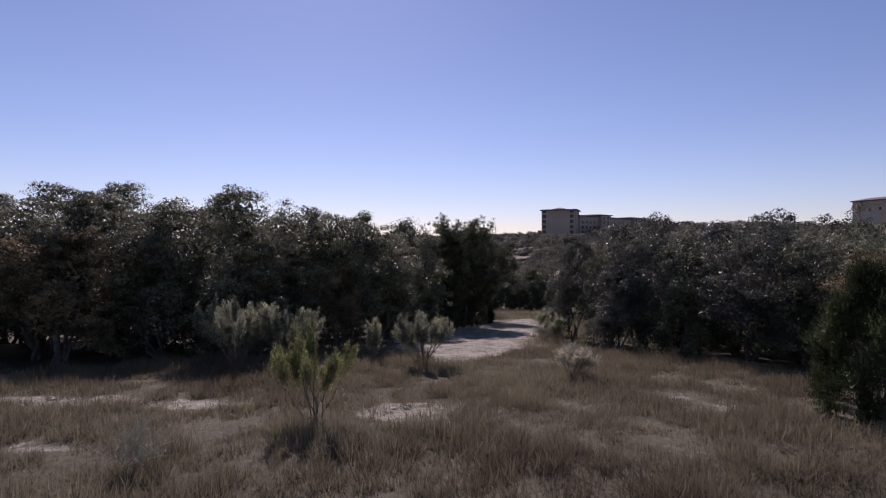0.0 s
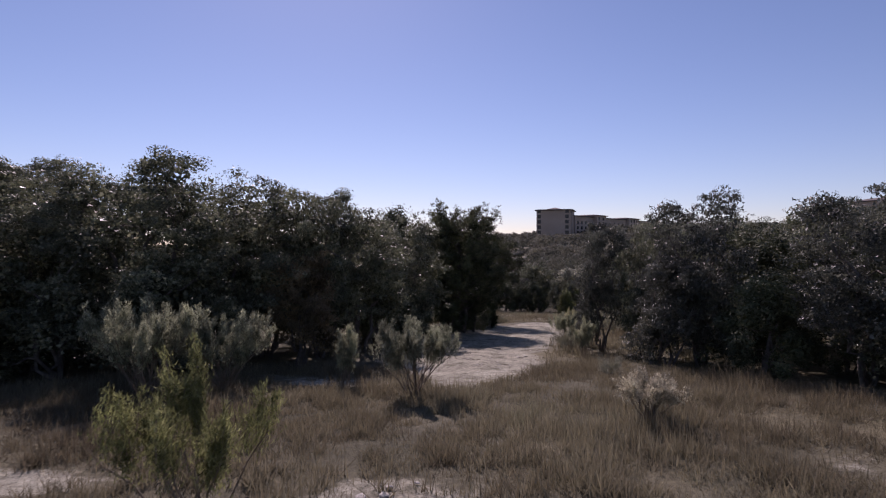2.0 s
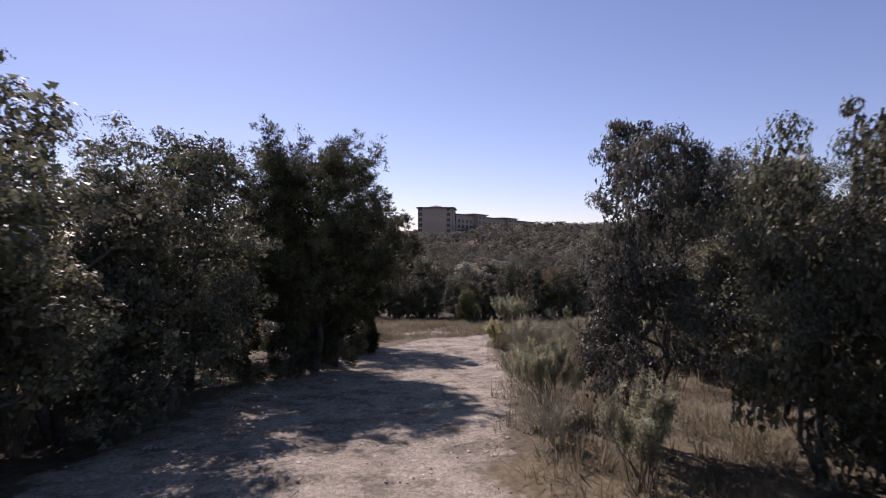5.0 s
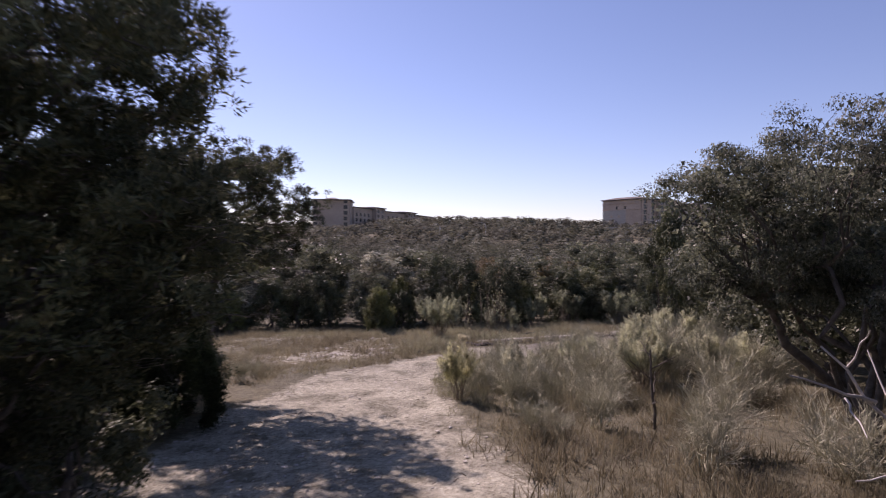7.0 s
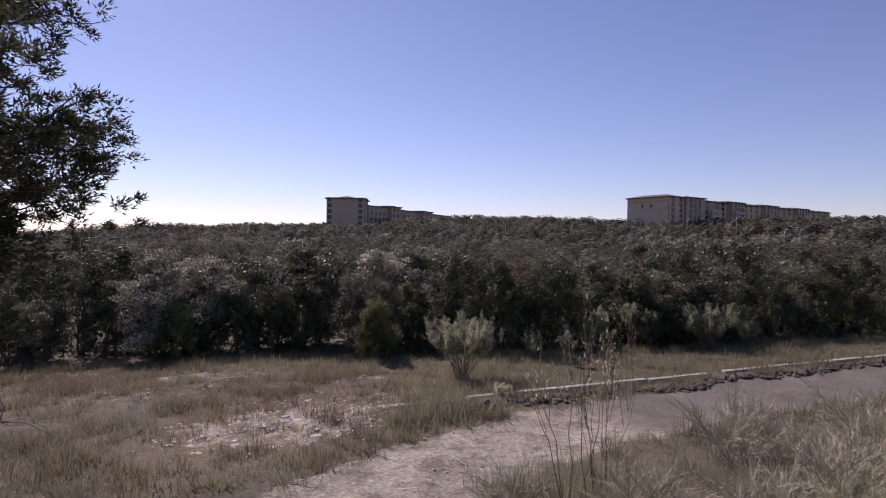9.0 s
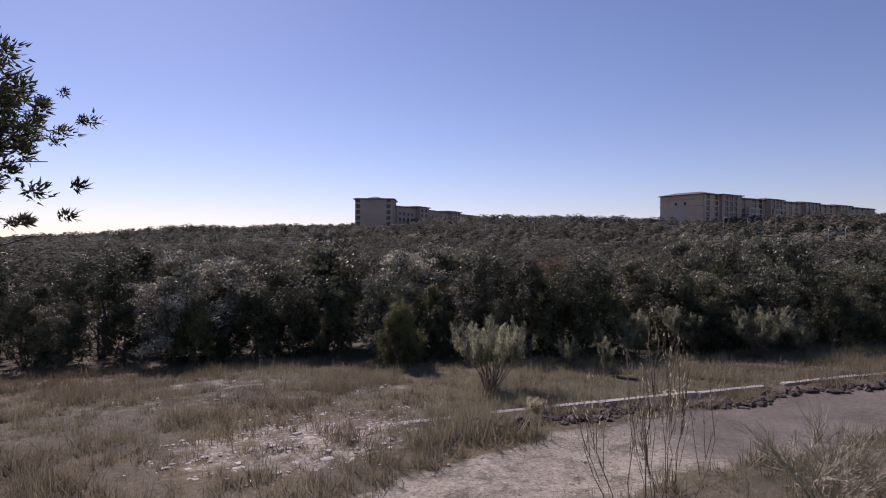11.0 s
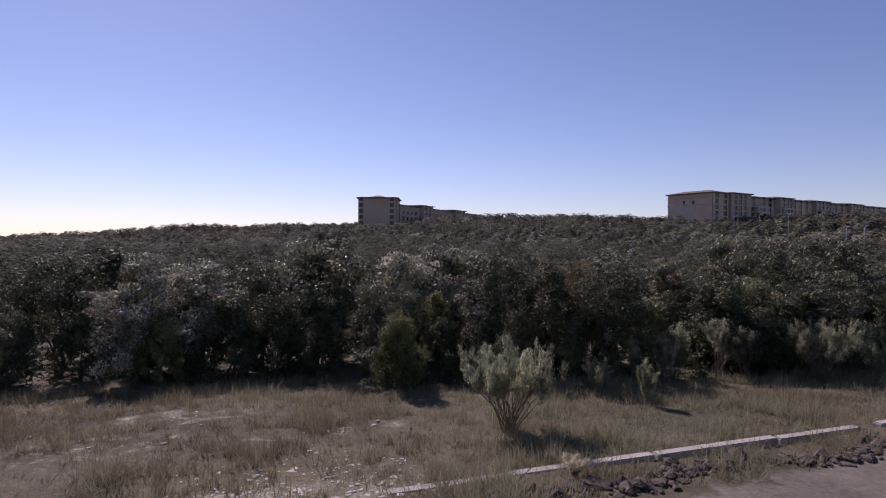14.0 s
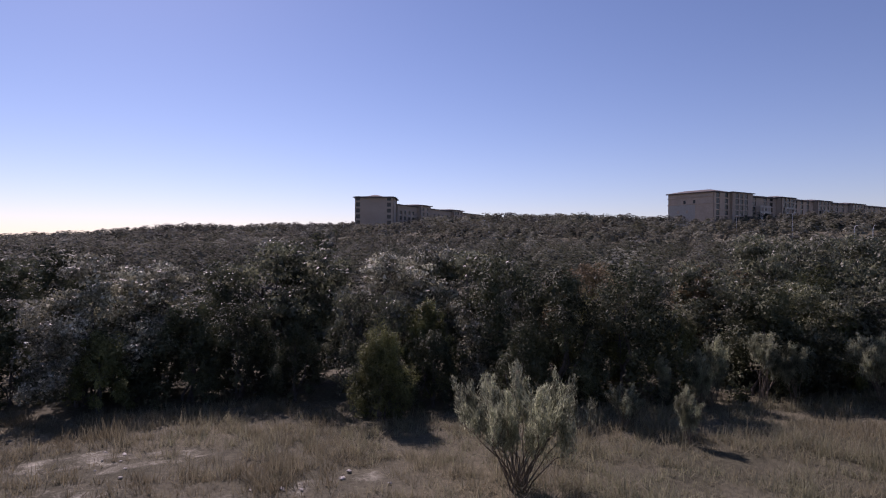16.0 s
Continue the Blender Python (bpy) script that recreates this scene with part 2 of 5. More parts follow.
def wave(x, y, s, k):
    return np.sin(x * s + 1.3 * k) * np.cos(y * s * 0.83 + 2.1 * k) + 0.6 * np.sin((x + y) * s * 1.7 + k) * np.cos((x - 0.6 * y) * s * 1.3 - k)


def land(x, y):
    """Height of the ground: level, then a long slope down to a shallow valley, then up to a ridge."""
    x, y = np.asarray(x, float), np.asarray(y, float)
    slope = -0.083 * 3.0 * np.logaddexp(0, (y - 8.8) / 3.0)
    base = -5.0 + 0.25 * np.logaddexp(0, (slope + 5.0) / 0.25)
    r = np.hypot(x - 8, y - 42)
    b = np.degrees(np.arctan2(x - 8, y - 42))
    top = np.interp(b, [-90, -60, -20, 10, 18, 30, 45, 80, 120], [0, 2.5, 3.5, 13.2, 16.5, 14.2, 13.2, 12.4, 0])
    far = np.interp(b, [-90, 20, 32, 120], [265, 265, 195, 195])          # how far off the ridge begins
    rise = top * np.clip((r - 42) / far, 0, 1) ** 1.7
    fall = np.clip((r - 320) / 900, 0, 1) * 30
    rise = rise + 1.3 * wave(x, y, 0.035, 9) * np.clip((r - 60) / 80, 0, 1)
    swell = 0.05 * wave(x, y, 0.55, 1) + 0.025 * wave(x, y, 1.7, 2)
    return base + rise - fall + swell


def along(x, y, line):
    """How deep inside a band the places lie: 1 on its middle line, 0 on its edge, below 0 outside."""
    best = np.full(np.shape(x), -9.0)
    for (x0, y0, w0), (x1, y1, w1) in zip(line, line[1:]):
        dx, dy = x1 - x0, y1 - y0
        k = np.clip(((x - x0) * dx + (y - y0) * dy) / (dx * dx + dy * dy), 0, 1)
        best = np.maximum(best, 1 - np.hypot(x - x0 - k * dx, y - y0 - k * dy) / (w0 + k * (w1 - w0)))
    return best


def bareness(x, y):
    b = np.clip(0.5 + 1.6 * along(x, y, TRACK), 0, 1)
    for k, (cx, cy, rx, ry) in enumerate(BARE):
        b = np.maximum(b, np.clip(1.15 - np.hypot((x - cx) / rx, (y - cy) / ry) * 0.65, 0, 0.75 if k in (0, 1, 2, 9) else 0.56 if k == 3 else 0.62 if k > 10 else 0.46 if k in (4, 8) else 0.5))
    return b


def spread(parts):
    out = []
    for a, b, step in parts:
        out += list(np.arange(a, b, step))
    return np.array(out + [parts[-1][1]])


def np_mesh(name, verts, faces, smooth=False):
    """A mesh from an array of places and arrays of equal-sided faces."""
    me = bpy.data.meshes.new(name)
    faces = [np.asarray(f, np.int32) for f in faces if len(f)]
    me.vertices.add(len(verts))
    me.vertices.foreach_set("co", np.ascontiguousarray(verts, np.float32).ravel())
    loops = np.concatenate([f.ravel() for f in faces])
    size = np.concatenate([np.full(len(f), f.shape[1], np.int32) for f in faces])
    me.loops.add(len(loops))
    me.loops.foreach_set("vertex_index", loops)
    me.polygons.add(len(size))
    me.polygons.foreach_set("loop_start", np.concatenate([[0], np.cumsum(size)[:-1]]).astype(np.int32))
    me.polygons.foreach_set("loop_total", size)
    me.polygons.foreach_set("use_smooth", np.full(len(size), smooth))
    me.update(calc_edges=True)
    return me


def put(name, me, material, parent=None, label=""):
    me.materials.append(material) if not me.materials else None
    ob = new(name, me)
    if parent is not None:
        ob.parent = parent
    return tagged(ob, label=label)


def grid_mesh(name, xs, ys):
    gx, gy = np.meshgrid(xs, ys)
    v = np.stack([gx, gy, land(gx, gy)], -1).reshape(-1, 3)
    n, i = len(xs), (np.arange(len(ys) - 1)[:, None] * len(xs) + np.arange(len(xs) - 1)).ravel()
    return np_mesh(name, v, [np.stack([i, i + 1, i + n + 1, i + n], 1)], True), v


ground_mesh, gv = grid_mesh("ground", spread([(-3000, -400, 400), (-400, -60, 20), (-60, -22, 2), (-22, 34, 0.45), (34, 80, 2), (80, 400, 12), (400, 3000, 400)]),
                            spread([(-800, -60, 120), (-60, -6, 4), (-6, 66, 0.45), (66, 110, 2), (110, 420, 10), (420, 3200, 300)]))
near = (np.abs(gv[:, 0] - 6) < 30) & (gv[:, 1] > -6) & (gv[:, 1] < 66)
gv[near, 2] += 0.02 * wave(gv[near, 0], gv[near, 1], 4.3, 3) + 0.012 * wave(gv[near, 0], gv[near, 1], 9.1, 5)
inside = np.clip(along(gv[:, 0], gv[:, 1], TRACK), 0, 0.5)
gv[:, 2] -= 0.09 * inside
ground_mesh.vertices.foreach_set("co", gv.astype(np.float32).ravel())
ground_mesh.attributes.new("bare", "FLOAT", "POINT").data.foreach_set("value", bareness(gv[:, 0], gv[:, 1]).astype(np.float32))
ground_mesh.attributes.new("road", "FLOAT", "POINT").data.foreach_set("value", (np.clip((gv[:, 0] - 12.5) / 3.0 + 0.3 * wave(gv[:, 0], gv[:, 1], 1.1, 7), 0, 1) * (np.abs(gv[:, 1] - 46) < 6)).astype(np.float32))
ground_mesh.update()
tagged(put("ground", ground_mesh, SOIL), "sloping dry soil with straw, litter and a pale limestone track", "ground", kind="structure")


def foot(x, y):
    return float(land(x, y)) - 0.09 * float(np.clip(along(np.array(x), np.array(y), TRACK), 0, 0.5))

# ---- growing things ----


class Build:
    """Gathers tubes and leaves as arrays."""

    def __init__(self, seed):
        self.r = np.random.default_rng(seed)
        self.v, self.q, self.t, self.n = [], [], [], 0

    def add(self, v, q):
        self.v.append(v)
        (self.q if q.shape[1] == 4 else self.t).append(q + self.n)
        self.n += len(v)

    def tube(self, pts, radii, sides=5):
        pts, radii = np.asarray(pts, float), np.asarray(radii, float)
        d = np.gradient(pts, axis=0)
        d /= np.linalg.norm(d, axis=1, keepdims=True) + 1e-9
        ref = np.where(np.abs(d[:, 2:3]) > 0.9, [[1.0, 0, 0]], [[0, 0, 1.0]])
        a = np.cross(d, ref)
        a /= np.linalg.norm(a, axis=1, keepdims=True) + 1e-9
        b = np.cross(d, a)
        w = np.arange(sides) * 2 * np.pi / sides
        ring = a[:, None] * np.cos(w)[None, :, None] + b[:, None] * np.sin(w)[None, :, None]
        v = (pts[:, None] + ring * radii[:, None, None]).reshape(-1, 3)
        k, j = np.arange(len(pts) - 1)[:, None] * sides, np.arange(sides)
        q = np.stack([k + j, k + (j + 1) % sides, k + sides + (j + 1) % sides, k + sides + j], -1).reshape(-1, 4)
        self.add(v, q)

    def limb(self, a, b, r0, r1, bend=0.15, steps=6, sides=5, sag=0.0):
        """A crooked tapering branch from a to b; returns its points."""
        a, b = np.asarray(a, float), np.asarray(b, float)
        t = np.linspace(0, 1, steps)[:, None]
        size = np.linalg.norm(b - a)
        p = a + (b - a) * t
        off = self.r.normal(0, bend * size, (steps, 3)) * np.sin(np.pi * t) * 0.6
        p = p + off
        p[:, 2] += sag * size * np.sin(np.pi * t[:, 0])
        self.tube(p, r0 + (r1 - r0) * t[:, 0], sides)
        return p

    def blades(self, c, nn, length, width):
        """Small pointed leaves at c that face along nn."""
        n = len(c)
        nn = nn / (np.linalg.norm(nn, axis=1, keepdims=True) + 1e-9)
        d = np.cross(nn, self.r.normal(0, 1, (n, 3)))
        d /= np.linalg.norm(d, axis=1, keepdims=True) + 1e-9
        s = np.cross(nn, d)
        L = (length * self.r.uniform(0.6, 1.35, n))[:, None] * 0.5
        W = (width * self.r.uniform(0.7, 1.25, n))[:, None] * 0.5
        v = np.stack([c - d * L + s * W, c - d * L * 0.6 - s * W, c + d * L + nn * L * 0.25], 1).reshape(-1, 3)
        self.add(v, np.arange(n * 3).reshape(-1, 3))

    def needles(self, c, d, length, width):
        """Thin pointed leaves that grow from c along d."""
        n = len(c)
        d = d / (np.linalg.norm(d, axis=1, keepdims=True) + 1e-9)
        s = np.cross(d, self.r.normal(0, 1, (n, 3)))
        s /= np.linalg.norm(s, axis=1, keepdims=True) + 1e-9
        L = (length * self.r.uniform(0.6, 1.3, n))[:, None]
        W = (width * self.r.uniform(0.7, 1.25, n))[:, None] * 0.5
        v = np.stack([c - s * W, c + s * W, c + d * L], 1).reshape(-1, 3)
        self.add(v, np.arange(n * 3).reshape(-1, 3))

    def mesh(self, name, smooth=False):
        return np_mesh(name, np.concatenate(self.v), [np.concatenate(k) for k in (self.q, self.t) if k], smooth)


def puff(crown, c, rad, n, size, aspect, squash=0.8, jitter=0.55, lift=0.25, core=3, most=0.22):
    """A dense tuft of leaves that face outwards, with a few large ones inside."""
    r = crown.r
    d = r.normal(0, 1, (n, 3))
    d /= np.linalg.norm(d, axis=1, keepdims=True)
    p = c + d * rad * r.uniform(0.4, 1.0, (n, 1)) ** 0.6 * (1 + 0.16 * np.sin(5 * d[:, :1] + 4 * d[:, 1:2] + 9 * c[0])) * [1.08, 1.08, squash]
    p[:, 2] = np.maximum(p[:, 2], 0.04)
    nn = d + [0, 0, lift] + r.normal(0, jitter, (n, 3))
    crown.blades(p, nn, size, size * aspect)
    if core:
        q = c + np.clip(r.normal(0, rad * 0.28, (core, 3)), -0.5 * rad, 0.5 * rad)
        q[:, 2] = np.maximum(q[:, 2], 0.15)
        crown.blades(q, r.normal(0, 1, (core, 3)), min(most, rad * 0.7), min(most * 0.9, rad * 0.6))


def lobes_of(r, n, radius, low, high, tall):
    """Uneven rounded masses that make up a crown."""
    out = []
    for k in range(n):
        a = k * 2.4 + r.uniform(-0.5, 0.5)
        z = low + (high - low) * min(0.9, (k + 0.5) / n + r.uniform(-0.12, 0.12))
        wide = radius * (1.0 - 0.40 * max(0.0, (z - low) / (high - low + 1e-6) - 0.3))
        rr = wide * r.uniform(0.4, 0.72)
        size = radius * r.uniform(0.36, 0.54)
        out.append((np.array([rr * np.cos(a), rr * np.sin(a), z]), np.array([size, size, size * tall * r.uniform(0.75, 1.0)])))
    return out


def oak(seed, h=5.6, radius=2.1, clusters=220, per=165, size=0.053, low=0.3, airy=0.0, lean=(0, 0), forks=4, skirt=0.2, under=5, inner=0.115, fill=330):
    """A live oak: crooked stems, limbs and leaf tufts on lobed masses. Returns its parts: stems, limbs, twigs, crown."""
    crown, twigs, leaf = Build(seed + 500), Build(seed + 300), size
    r = crown.r
    parts = []

    def limb(kind, *args, **kw):
        w = Build(int(r.integers(1 << 30)))
        p = w.limb(*args, **kw)
        parts.append((kind, w.mesh(kind, True)))
        return p

    lobes = lobes_of(r, 9, radius, h * low, h - 0.40 * radius, 0.95)
    lobes += lobes_of(r, under, radius * 1.02, h * skirt, h * 0.42, 0.85)
    centre = np.array([lean[0] * 0.5, lean[1] * 0.5, h * 0.4])
    stems = [limb("trunk", (0, 0, -0.15), centre, 0.030 * h ** 0.75, 0.02 * h ** 0.75, 0.10, 7, 7)]
    for k in range(forks - 1):
        a = r.uniform(0, 6.28)
        b = np.array([np.cos(a), np.sin(a), 0]) * radius * r.uniform(0.2, 0.45) + [lean[0] * 0.4, lean[1] * 0.4, h * r.uniform(0.35, 0.55)]
        stems.append(limb("trunk", (0.15 * np.cos(a), 0.15 * np.sin(a), -0.15), b, 0.020 * h ** 0.75, 0.012 * h ** 0.75, 0.12, 7, 6))
    m = max(5, int(clusters / len(lobes)))
    for i, (c, e) in enumerate(lobes):
        c = c + [lean[0] * c[2] / h, lean[1] * c[2] / h, 0]
        s = stems[int(np.argmin([np.linalg.norm(q[-1] - c) for q in stems]))]
        main = limb("limb", s[-1 if c[2] > s[-1][2] - 0.4 else 3], c + r.normal(0, 0.1, 3), 0.034, 0.012, 0.13, 6, 5)
        p = r.normal(0, 1, (m, 3))
        p[:, 2] = np.where(r.random(m) < 0.7, np.abs(p[:, 2]), p[:, 2])
        p /= np.linalg.norm(p, axis=1, keepdims=True)
        p = c + p * e * r.uniform(0.45 if airy == 0 else 0.75, 0.92, (m, 1))
        p[:, 2] = np.maximum(p[:, 2], 0.2)
        for j, x in enumerate(p):
            if j % 5 == 0:
                twigs.limb(main[r.integers(2, 6)], x, 0.010, 0.004, 0.14, 3, 3)
            puff(crown, x, radius * r.uniform(0.10, 0.19), int(per * r.uniform(0.6, 1.4) * (1 - airy)), leaf, 0.8, 0.5, 0.35, core=0 if airy else 5, most=inner)
        if not airy:
            q = c + np.clip(r.normal(0, 0.34, (fill, 3)), -0.5, 0.5) * e
            q[:, 2] = np.maximum(q[:, 2], 0.2)
            crown.blades(q, r.normal(0, 1, (fill, 3)), inner, inner * 0.92)
    return parts + [("twig_mass", twigs.mesh("twig_mass", True)), ("crown", crown.mesh("crown"))]


def juniper(seed, h=4.2, radius=1.5, clusters=46, per=270, size=0.093, low=0.05, peak=0.75, tufts=0.31, core=14, lumpy=1.0, tight=0.3, spray=False):
    """An Ashe juniper: shaggy stems and dense upright tufts, wide low down."""
    crown, twigs = Build(seed + 700), Build(seed + 300)
    r = crown.r
    parts = []
    k = (np.arange(clusters) + r.uniform(0, 1, clusters)) / clusters
    z = h * (low + (0.95 - low) * k ** 0.85)
    f = (z / h - low) / (1 - low)
    wide = radius * np.minimum(1.0, (f + 0.2) * 4.6) * (1 - f ** 1.8) ** peak
    a = np.arange(clusters) * 2.399 + r.uniform(-0.5, 0.5, clusters)
    lump = 1 + lumpy * (0.20 * np.sin(a * 3 + seed) + 0.15 * np.sin(a * 5 + z * 2.3) + 0.12 * np.sin(z * 4.1 + seed))
    rr = wide * lump * r.uniform(0.5, 1.0, clusters) ** 0.5
    c = np.stack([rr * np.cos(a), rr * np.sin(a), np.maximum(z, 0.15)], 1)
    w = Build(seed)
    stem = w.limb((0, 0, -0.15), (r.normal(0, 0.1), r.normal(0, 0.1), h * 0.85), 0.030 * h ** 0.85, 0.015, 0.05, 9, 7)
    parts.append(("trunk", w.mesh("trunk", True)))
    for _ in range(2):
        w = Build(int(r.integers(1 << 30)))
        w.limb((0.12 * r.normal(), 0.12 * r.normal(), -0.15), (r.normal(0, radius * 0.3), r.normal(0, radius * 0.3), h * 0.6), 0.02 * h ** 0.85, 0.012, 0.08, 7, 6)
        parts.append(("trunk", w.mesh("trunk", True)))
    for j, x in enumerate(c):
        i = int(np.clip(np.searchsorted(stem[:, 2], x[2] - 0.3 * rr[j] - 0.1), 1, 8))
        if j % 4 == 0:
            twigs.limb(stem[i], x, 0.014, 0.005, 0.09, 4, 3)
        out = np.array([np.cos(a[j]), np.sin(a[j]), 0.0])
        rad = radius * tufts * r.uniform(0.65, 1.25)
        for s in range(3):
            o = x + out * r.uniform(-0.3, 0.4) * rad + r.normal(0, tight, 3) * rad + [0, 0, 0.35 * rad * s]
            o[2] = max(o[2], 0.12)
            n, size_ = int(per / 3 * r.uniform(0.7, 1.3)), rad * r.uniform(0.5, 0.85)
            if spray:
                d = r.normal(0, 0.5, (n, 3)) * [0.8, 0.8, 1.5]
                crown.needles(o + d * size_, out * 0.35 + [0, 0, 1.0] + 0.5 * d + r.normal(0, 0.25, (n, 3)), size * 1.9, size * 0.5)
            puff(crown, o, size_, n // 4 if spray else n, size * 1.2, 0.5, 1.1, 0.36, 0.5, core if s == 0 else 0)
    return parts + [("twig_mass", twigs.mesh("twig_mass", True)), ("crown", crown.mesh("crown"))]


def open_juniper(seed, h=6.0, reach=2.85, limbs=40, low=0.5, girth=0.13, dome=False, tufts=5, each=62, needle=0.052, dead=6, stems=0):
    """An old juniper: a leaning stem, long bare limbs that fork, and small tufts of scale leaves towards their ends."""
    crown, twigs = Build(seed + 700), Build(seed + 300)
    r = crown.r
    w = Build(seed)
    stem = w.limb((0, 0, -0.15), (0.25, -0.1, h * 0.93), girth, 0.02, 0.03, 12, 8)
    parts = [("trunk", w.mesh("trunk", True))]
    for k in range(stems):
        a = 1.2 + k * 2.1
        w = Build(seed + 40 + k)
        w.limb((0.2 * np.cos(a), 0.2 * np.sin(a), -0.15), (0.9 * np.cos(a), 0.9 * np.sin(a), h * 0.7), girth * 0.7, 0.02, 0.05, 10, 7)
        parts.append(("trunk", w.mesh("trunk", True)))
    for k in range(limbs):
        f = low + (0.97 - low) * (k + 0.5) / limbs
        a = k * 2.399 + r.uniform(-0.35, 0.35)
        i = int(np.clip(np.searchsorted(stem[:, 2], f * h - (0.8 if dome else 0.0)), 2, 11))
        out = np.array([np.cos(a), np.sin(a), 0.0])
        g = (f - low) / (1 - low)
        if dome:
            far = reach * (1 - g ** 4.5) ** 0.5 * (0.72 + 0.28 * min(1, g / 0.3)) * r.uniform(0.62, 1.0) + 0.12
            tip = np.array([stem[i - 1][0], stem[i - 1][1], f * h]) + out * far
        else:
            far = reach * (0.8 + 0.2 * np.sin(np.pi * min(1, g + 0.3))) * (1 - 0.7 * g ** 3.5) * (0.58 + 0.42 * min(1, g / 0.5)) * r.uniform(0.66, 1.0)
            tip = stem[i - 1] + out * far + [0, 0, far * r.uniform(0.05, 0.35)]
        w = Build(int(r.integers(1 << 30)))
        p = w.limb(stem[i - 1], tip, 0.042 * (1.15 - 0.6 * g), 0.008, 0.055, 9, 6)
        parts.append(("limb", w.mesh("limb", True)))
        for b in range(int(6 + 5 * far)):
            j = int(r.integers(3, 9))
            d = out * r.uniform(0.2, 1.0) + np.array([-out[1], out[0], 0]) * r.normal(0, 0.75) + [0, 0, r.uniform(-0.15, 0.75)]
            q = twigs.limb(p[j], p[j] + d / np.linalg.norm(d) * r.uniform(0.3, 0.75), 0.011, 0.004, 0.08, 5, 3)
            for s in range(tufts):
                x = q[r.integers(1, 5)] + r.normal(0, 0.10, 3) + [0, 0, 0.05]
                n = int(each * r.uniform(0.6, 1.4))
                rad = r.uniform(0.07, 0.17) * needle / 0.058
                o = r.normal(0, 1, (n, 3))
                o /= np.linalg.norm(o, axis=1, keepdims=True)
                crown.needles(x + o * rad * r.uniform(0.1, 0.85, (n, 1)) * [1, 1, 0.8], o + [0, 0, 0.5] + out * 0.5 + r.normal(0, 0.4, (n, 3)), needle, needle * 0.36)
    for k in range(dead):
        a, i = k * 1.1 + 0.3, 4 + k % 3 - (2 if dome else 0)
        out = np.array([np.cos(a), np.sin(a), -0.12])
        w = Build(int(r.integers(1 << 30)))
        p = w.limb(stem[i], stem[i] + out * r.uniform(1.1, 1.8), 0.025, 0.005, 0.07, 8, 5)
        parts.append(("limb", w.mesh("limb", True)))
        for _ in range(6):
            d = out + r.normal(0, 0.6, 3)
            twigs.limb(p[r.integers(3, 8)], p[r.integers(4, 8)] + d * 0.4, 0.006, 0.002, 0.1, 4, 3)
    return parts + [("twig_mass", twigs.mesh("twig_mass", True)), ("crown", crown.mesh("crown"))]


def shrub(seed, h=1.5, spread_=0.8, stems=18, bare=0.45, plumes=7, per=80, size=0.06, thick=0.012):
    """A broom-like shrub: thin stems fanning up from one base, leafy plumes on their upper part."""
    wood, crown = Build(seed), Build(seed + 900)
    r = wood.r
    for _ in range(stems):
        a, out = r.uniform(0, 6.283), spread_ * r.uniform(0.1, 1.0) ** 0.7
        tip = np.array([np.cos(a) * out, np.sin(a) * out, h * (0.95 - 0.32 * (out / spread_) ** 2) * r.uniform(0.8, 1.05)])
        p = wood.limb((0.06 * r.normal(), 0.06 * r.normal(), -0.05), tip, thick, thick / 3, 0.05, 6, 4, sag=0.10)
        for _ in range(plumes):
            k = r.uniform(bare, 1.0)
            base = p[0] + (p[-1] - p[0]) * k + [0, 0, 0.10 * h * np.sin(np.pi * k)]
            end = base + np.array([np.cos(a), np.sin(a), 0]) * 0.10 * r.normal(0.3, 0.8) + [r.normal(0, 0.04), r.normal(0, 0.04), h * r.uniform(0.16, 0.30)]
            wood.limb(base, end, 0.004, 0.002, 0.03, 3, 3)
            n = int(per * 2.1 * r.uniform(0.7, 1.3))
            k = r.uniform(0, 1.0, (n, 1))
            q = base + (end - base) * k + r.normal(0, 0.047, (n, 3)) * (1.15 - 0.75 * k)
            crown.needles(q, (end - base) / 0.2 + r.normal(0, 0.7, (n, 3)), size * 0.85, size * 0.17)
    return wood.mesh("stem_mass", True), crown.mesh("foliage")


def brush(seed, h=1.4, spread_=1.0, stems=9, levels=3, r0=0.016, forks=4, droop=0.0, fine=16):
    """Leafless twigs that fork again and again."""
    wood = Build(seed)
    r = wood.r
    main = []

    def fork(p, d, size, rad, level):
        d = d / np.linalg.norm(d)
        end = p + d * size
        if level == levels - 1:
            stem = Build(int(r.integers(1 << 30)))
            pts = stem.limb(p, end, rad, rad * 0.5, 0.12, 6, 5)
            main.append(stem.mesh("stem", True))
        else:
            pts = wood.limb(p, end, rad, rad * 0.5, 0.12, 5, 4 if level else 3)
        if level:
            n = fine * (3 - level)
            q = pts[r.integers(1, 5, n)] + r.normal(0, 0.03, (n, 3))
            wood.needles(q, d + r.normal(0, 0.75, (n, 3)) + [0, 0, 0.25 - droop], 0.26 * h, 0.0065)
            for _ in range(forks):
                k = r.integers(2, 5)
                nd = d + r.normal(0, 0.55, 3) + [0, 0, 0.15 - droop]
                fork(pts[k], nd, size * r.uniform(0.4, 0.75), rad * 0.5, level - 1)

    for _ in range(stems):
        a = r.uniform(0, 6.283)
        s = spread_ * r.uniform(0.2, 1.0)
        fork(np.array([0.08 * r.normal(), 0.08 * r.normal(), -0.05]), np.array([np.cos(a) * s, np.sin(a) * s, h]), h * r.uniform(0.4, 0.65), r0, levels - 1)
    return [("stem", me) for me in main] + [("twig_mass", wood.mesh("twig_mass", True))]


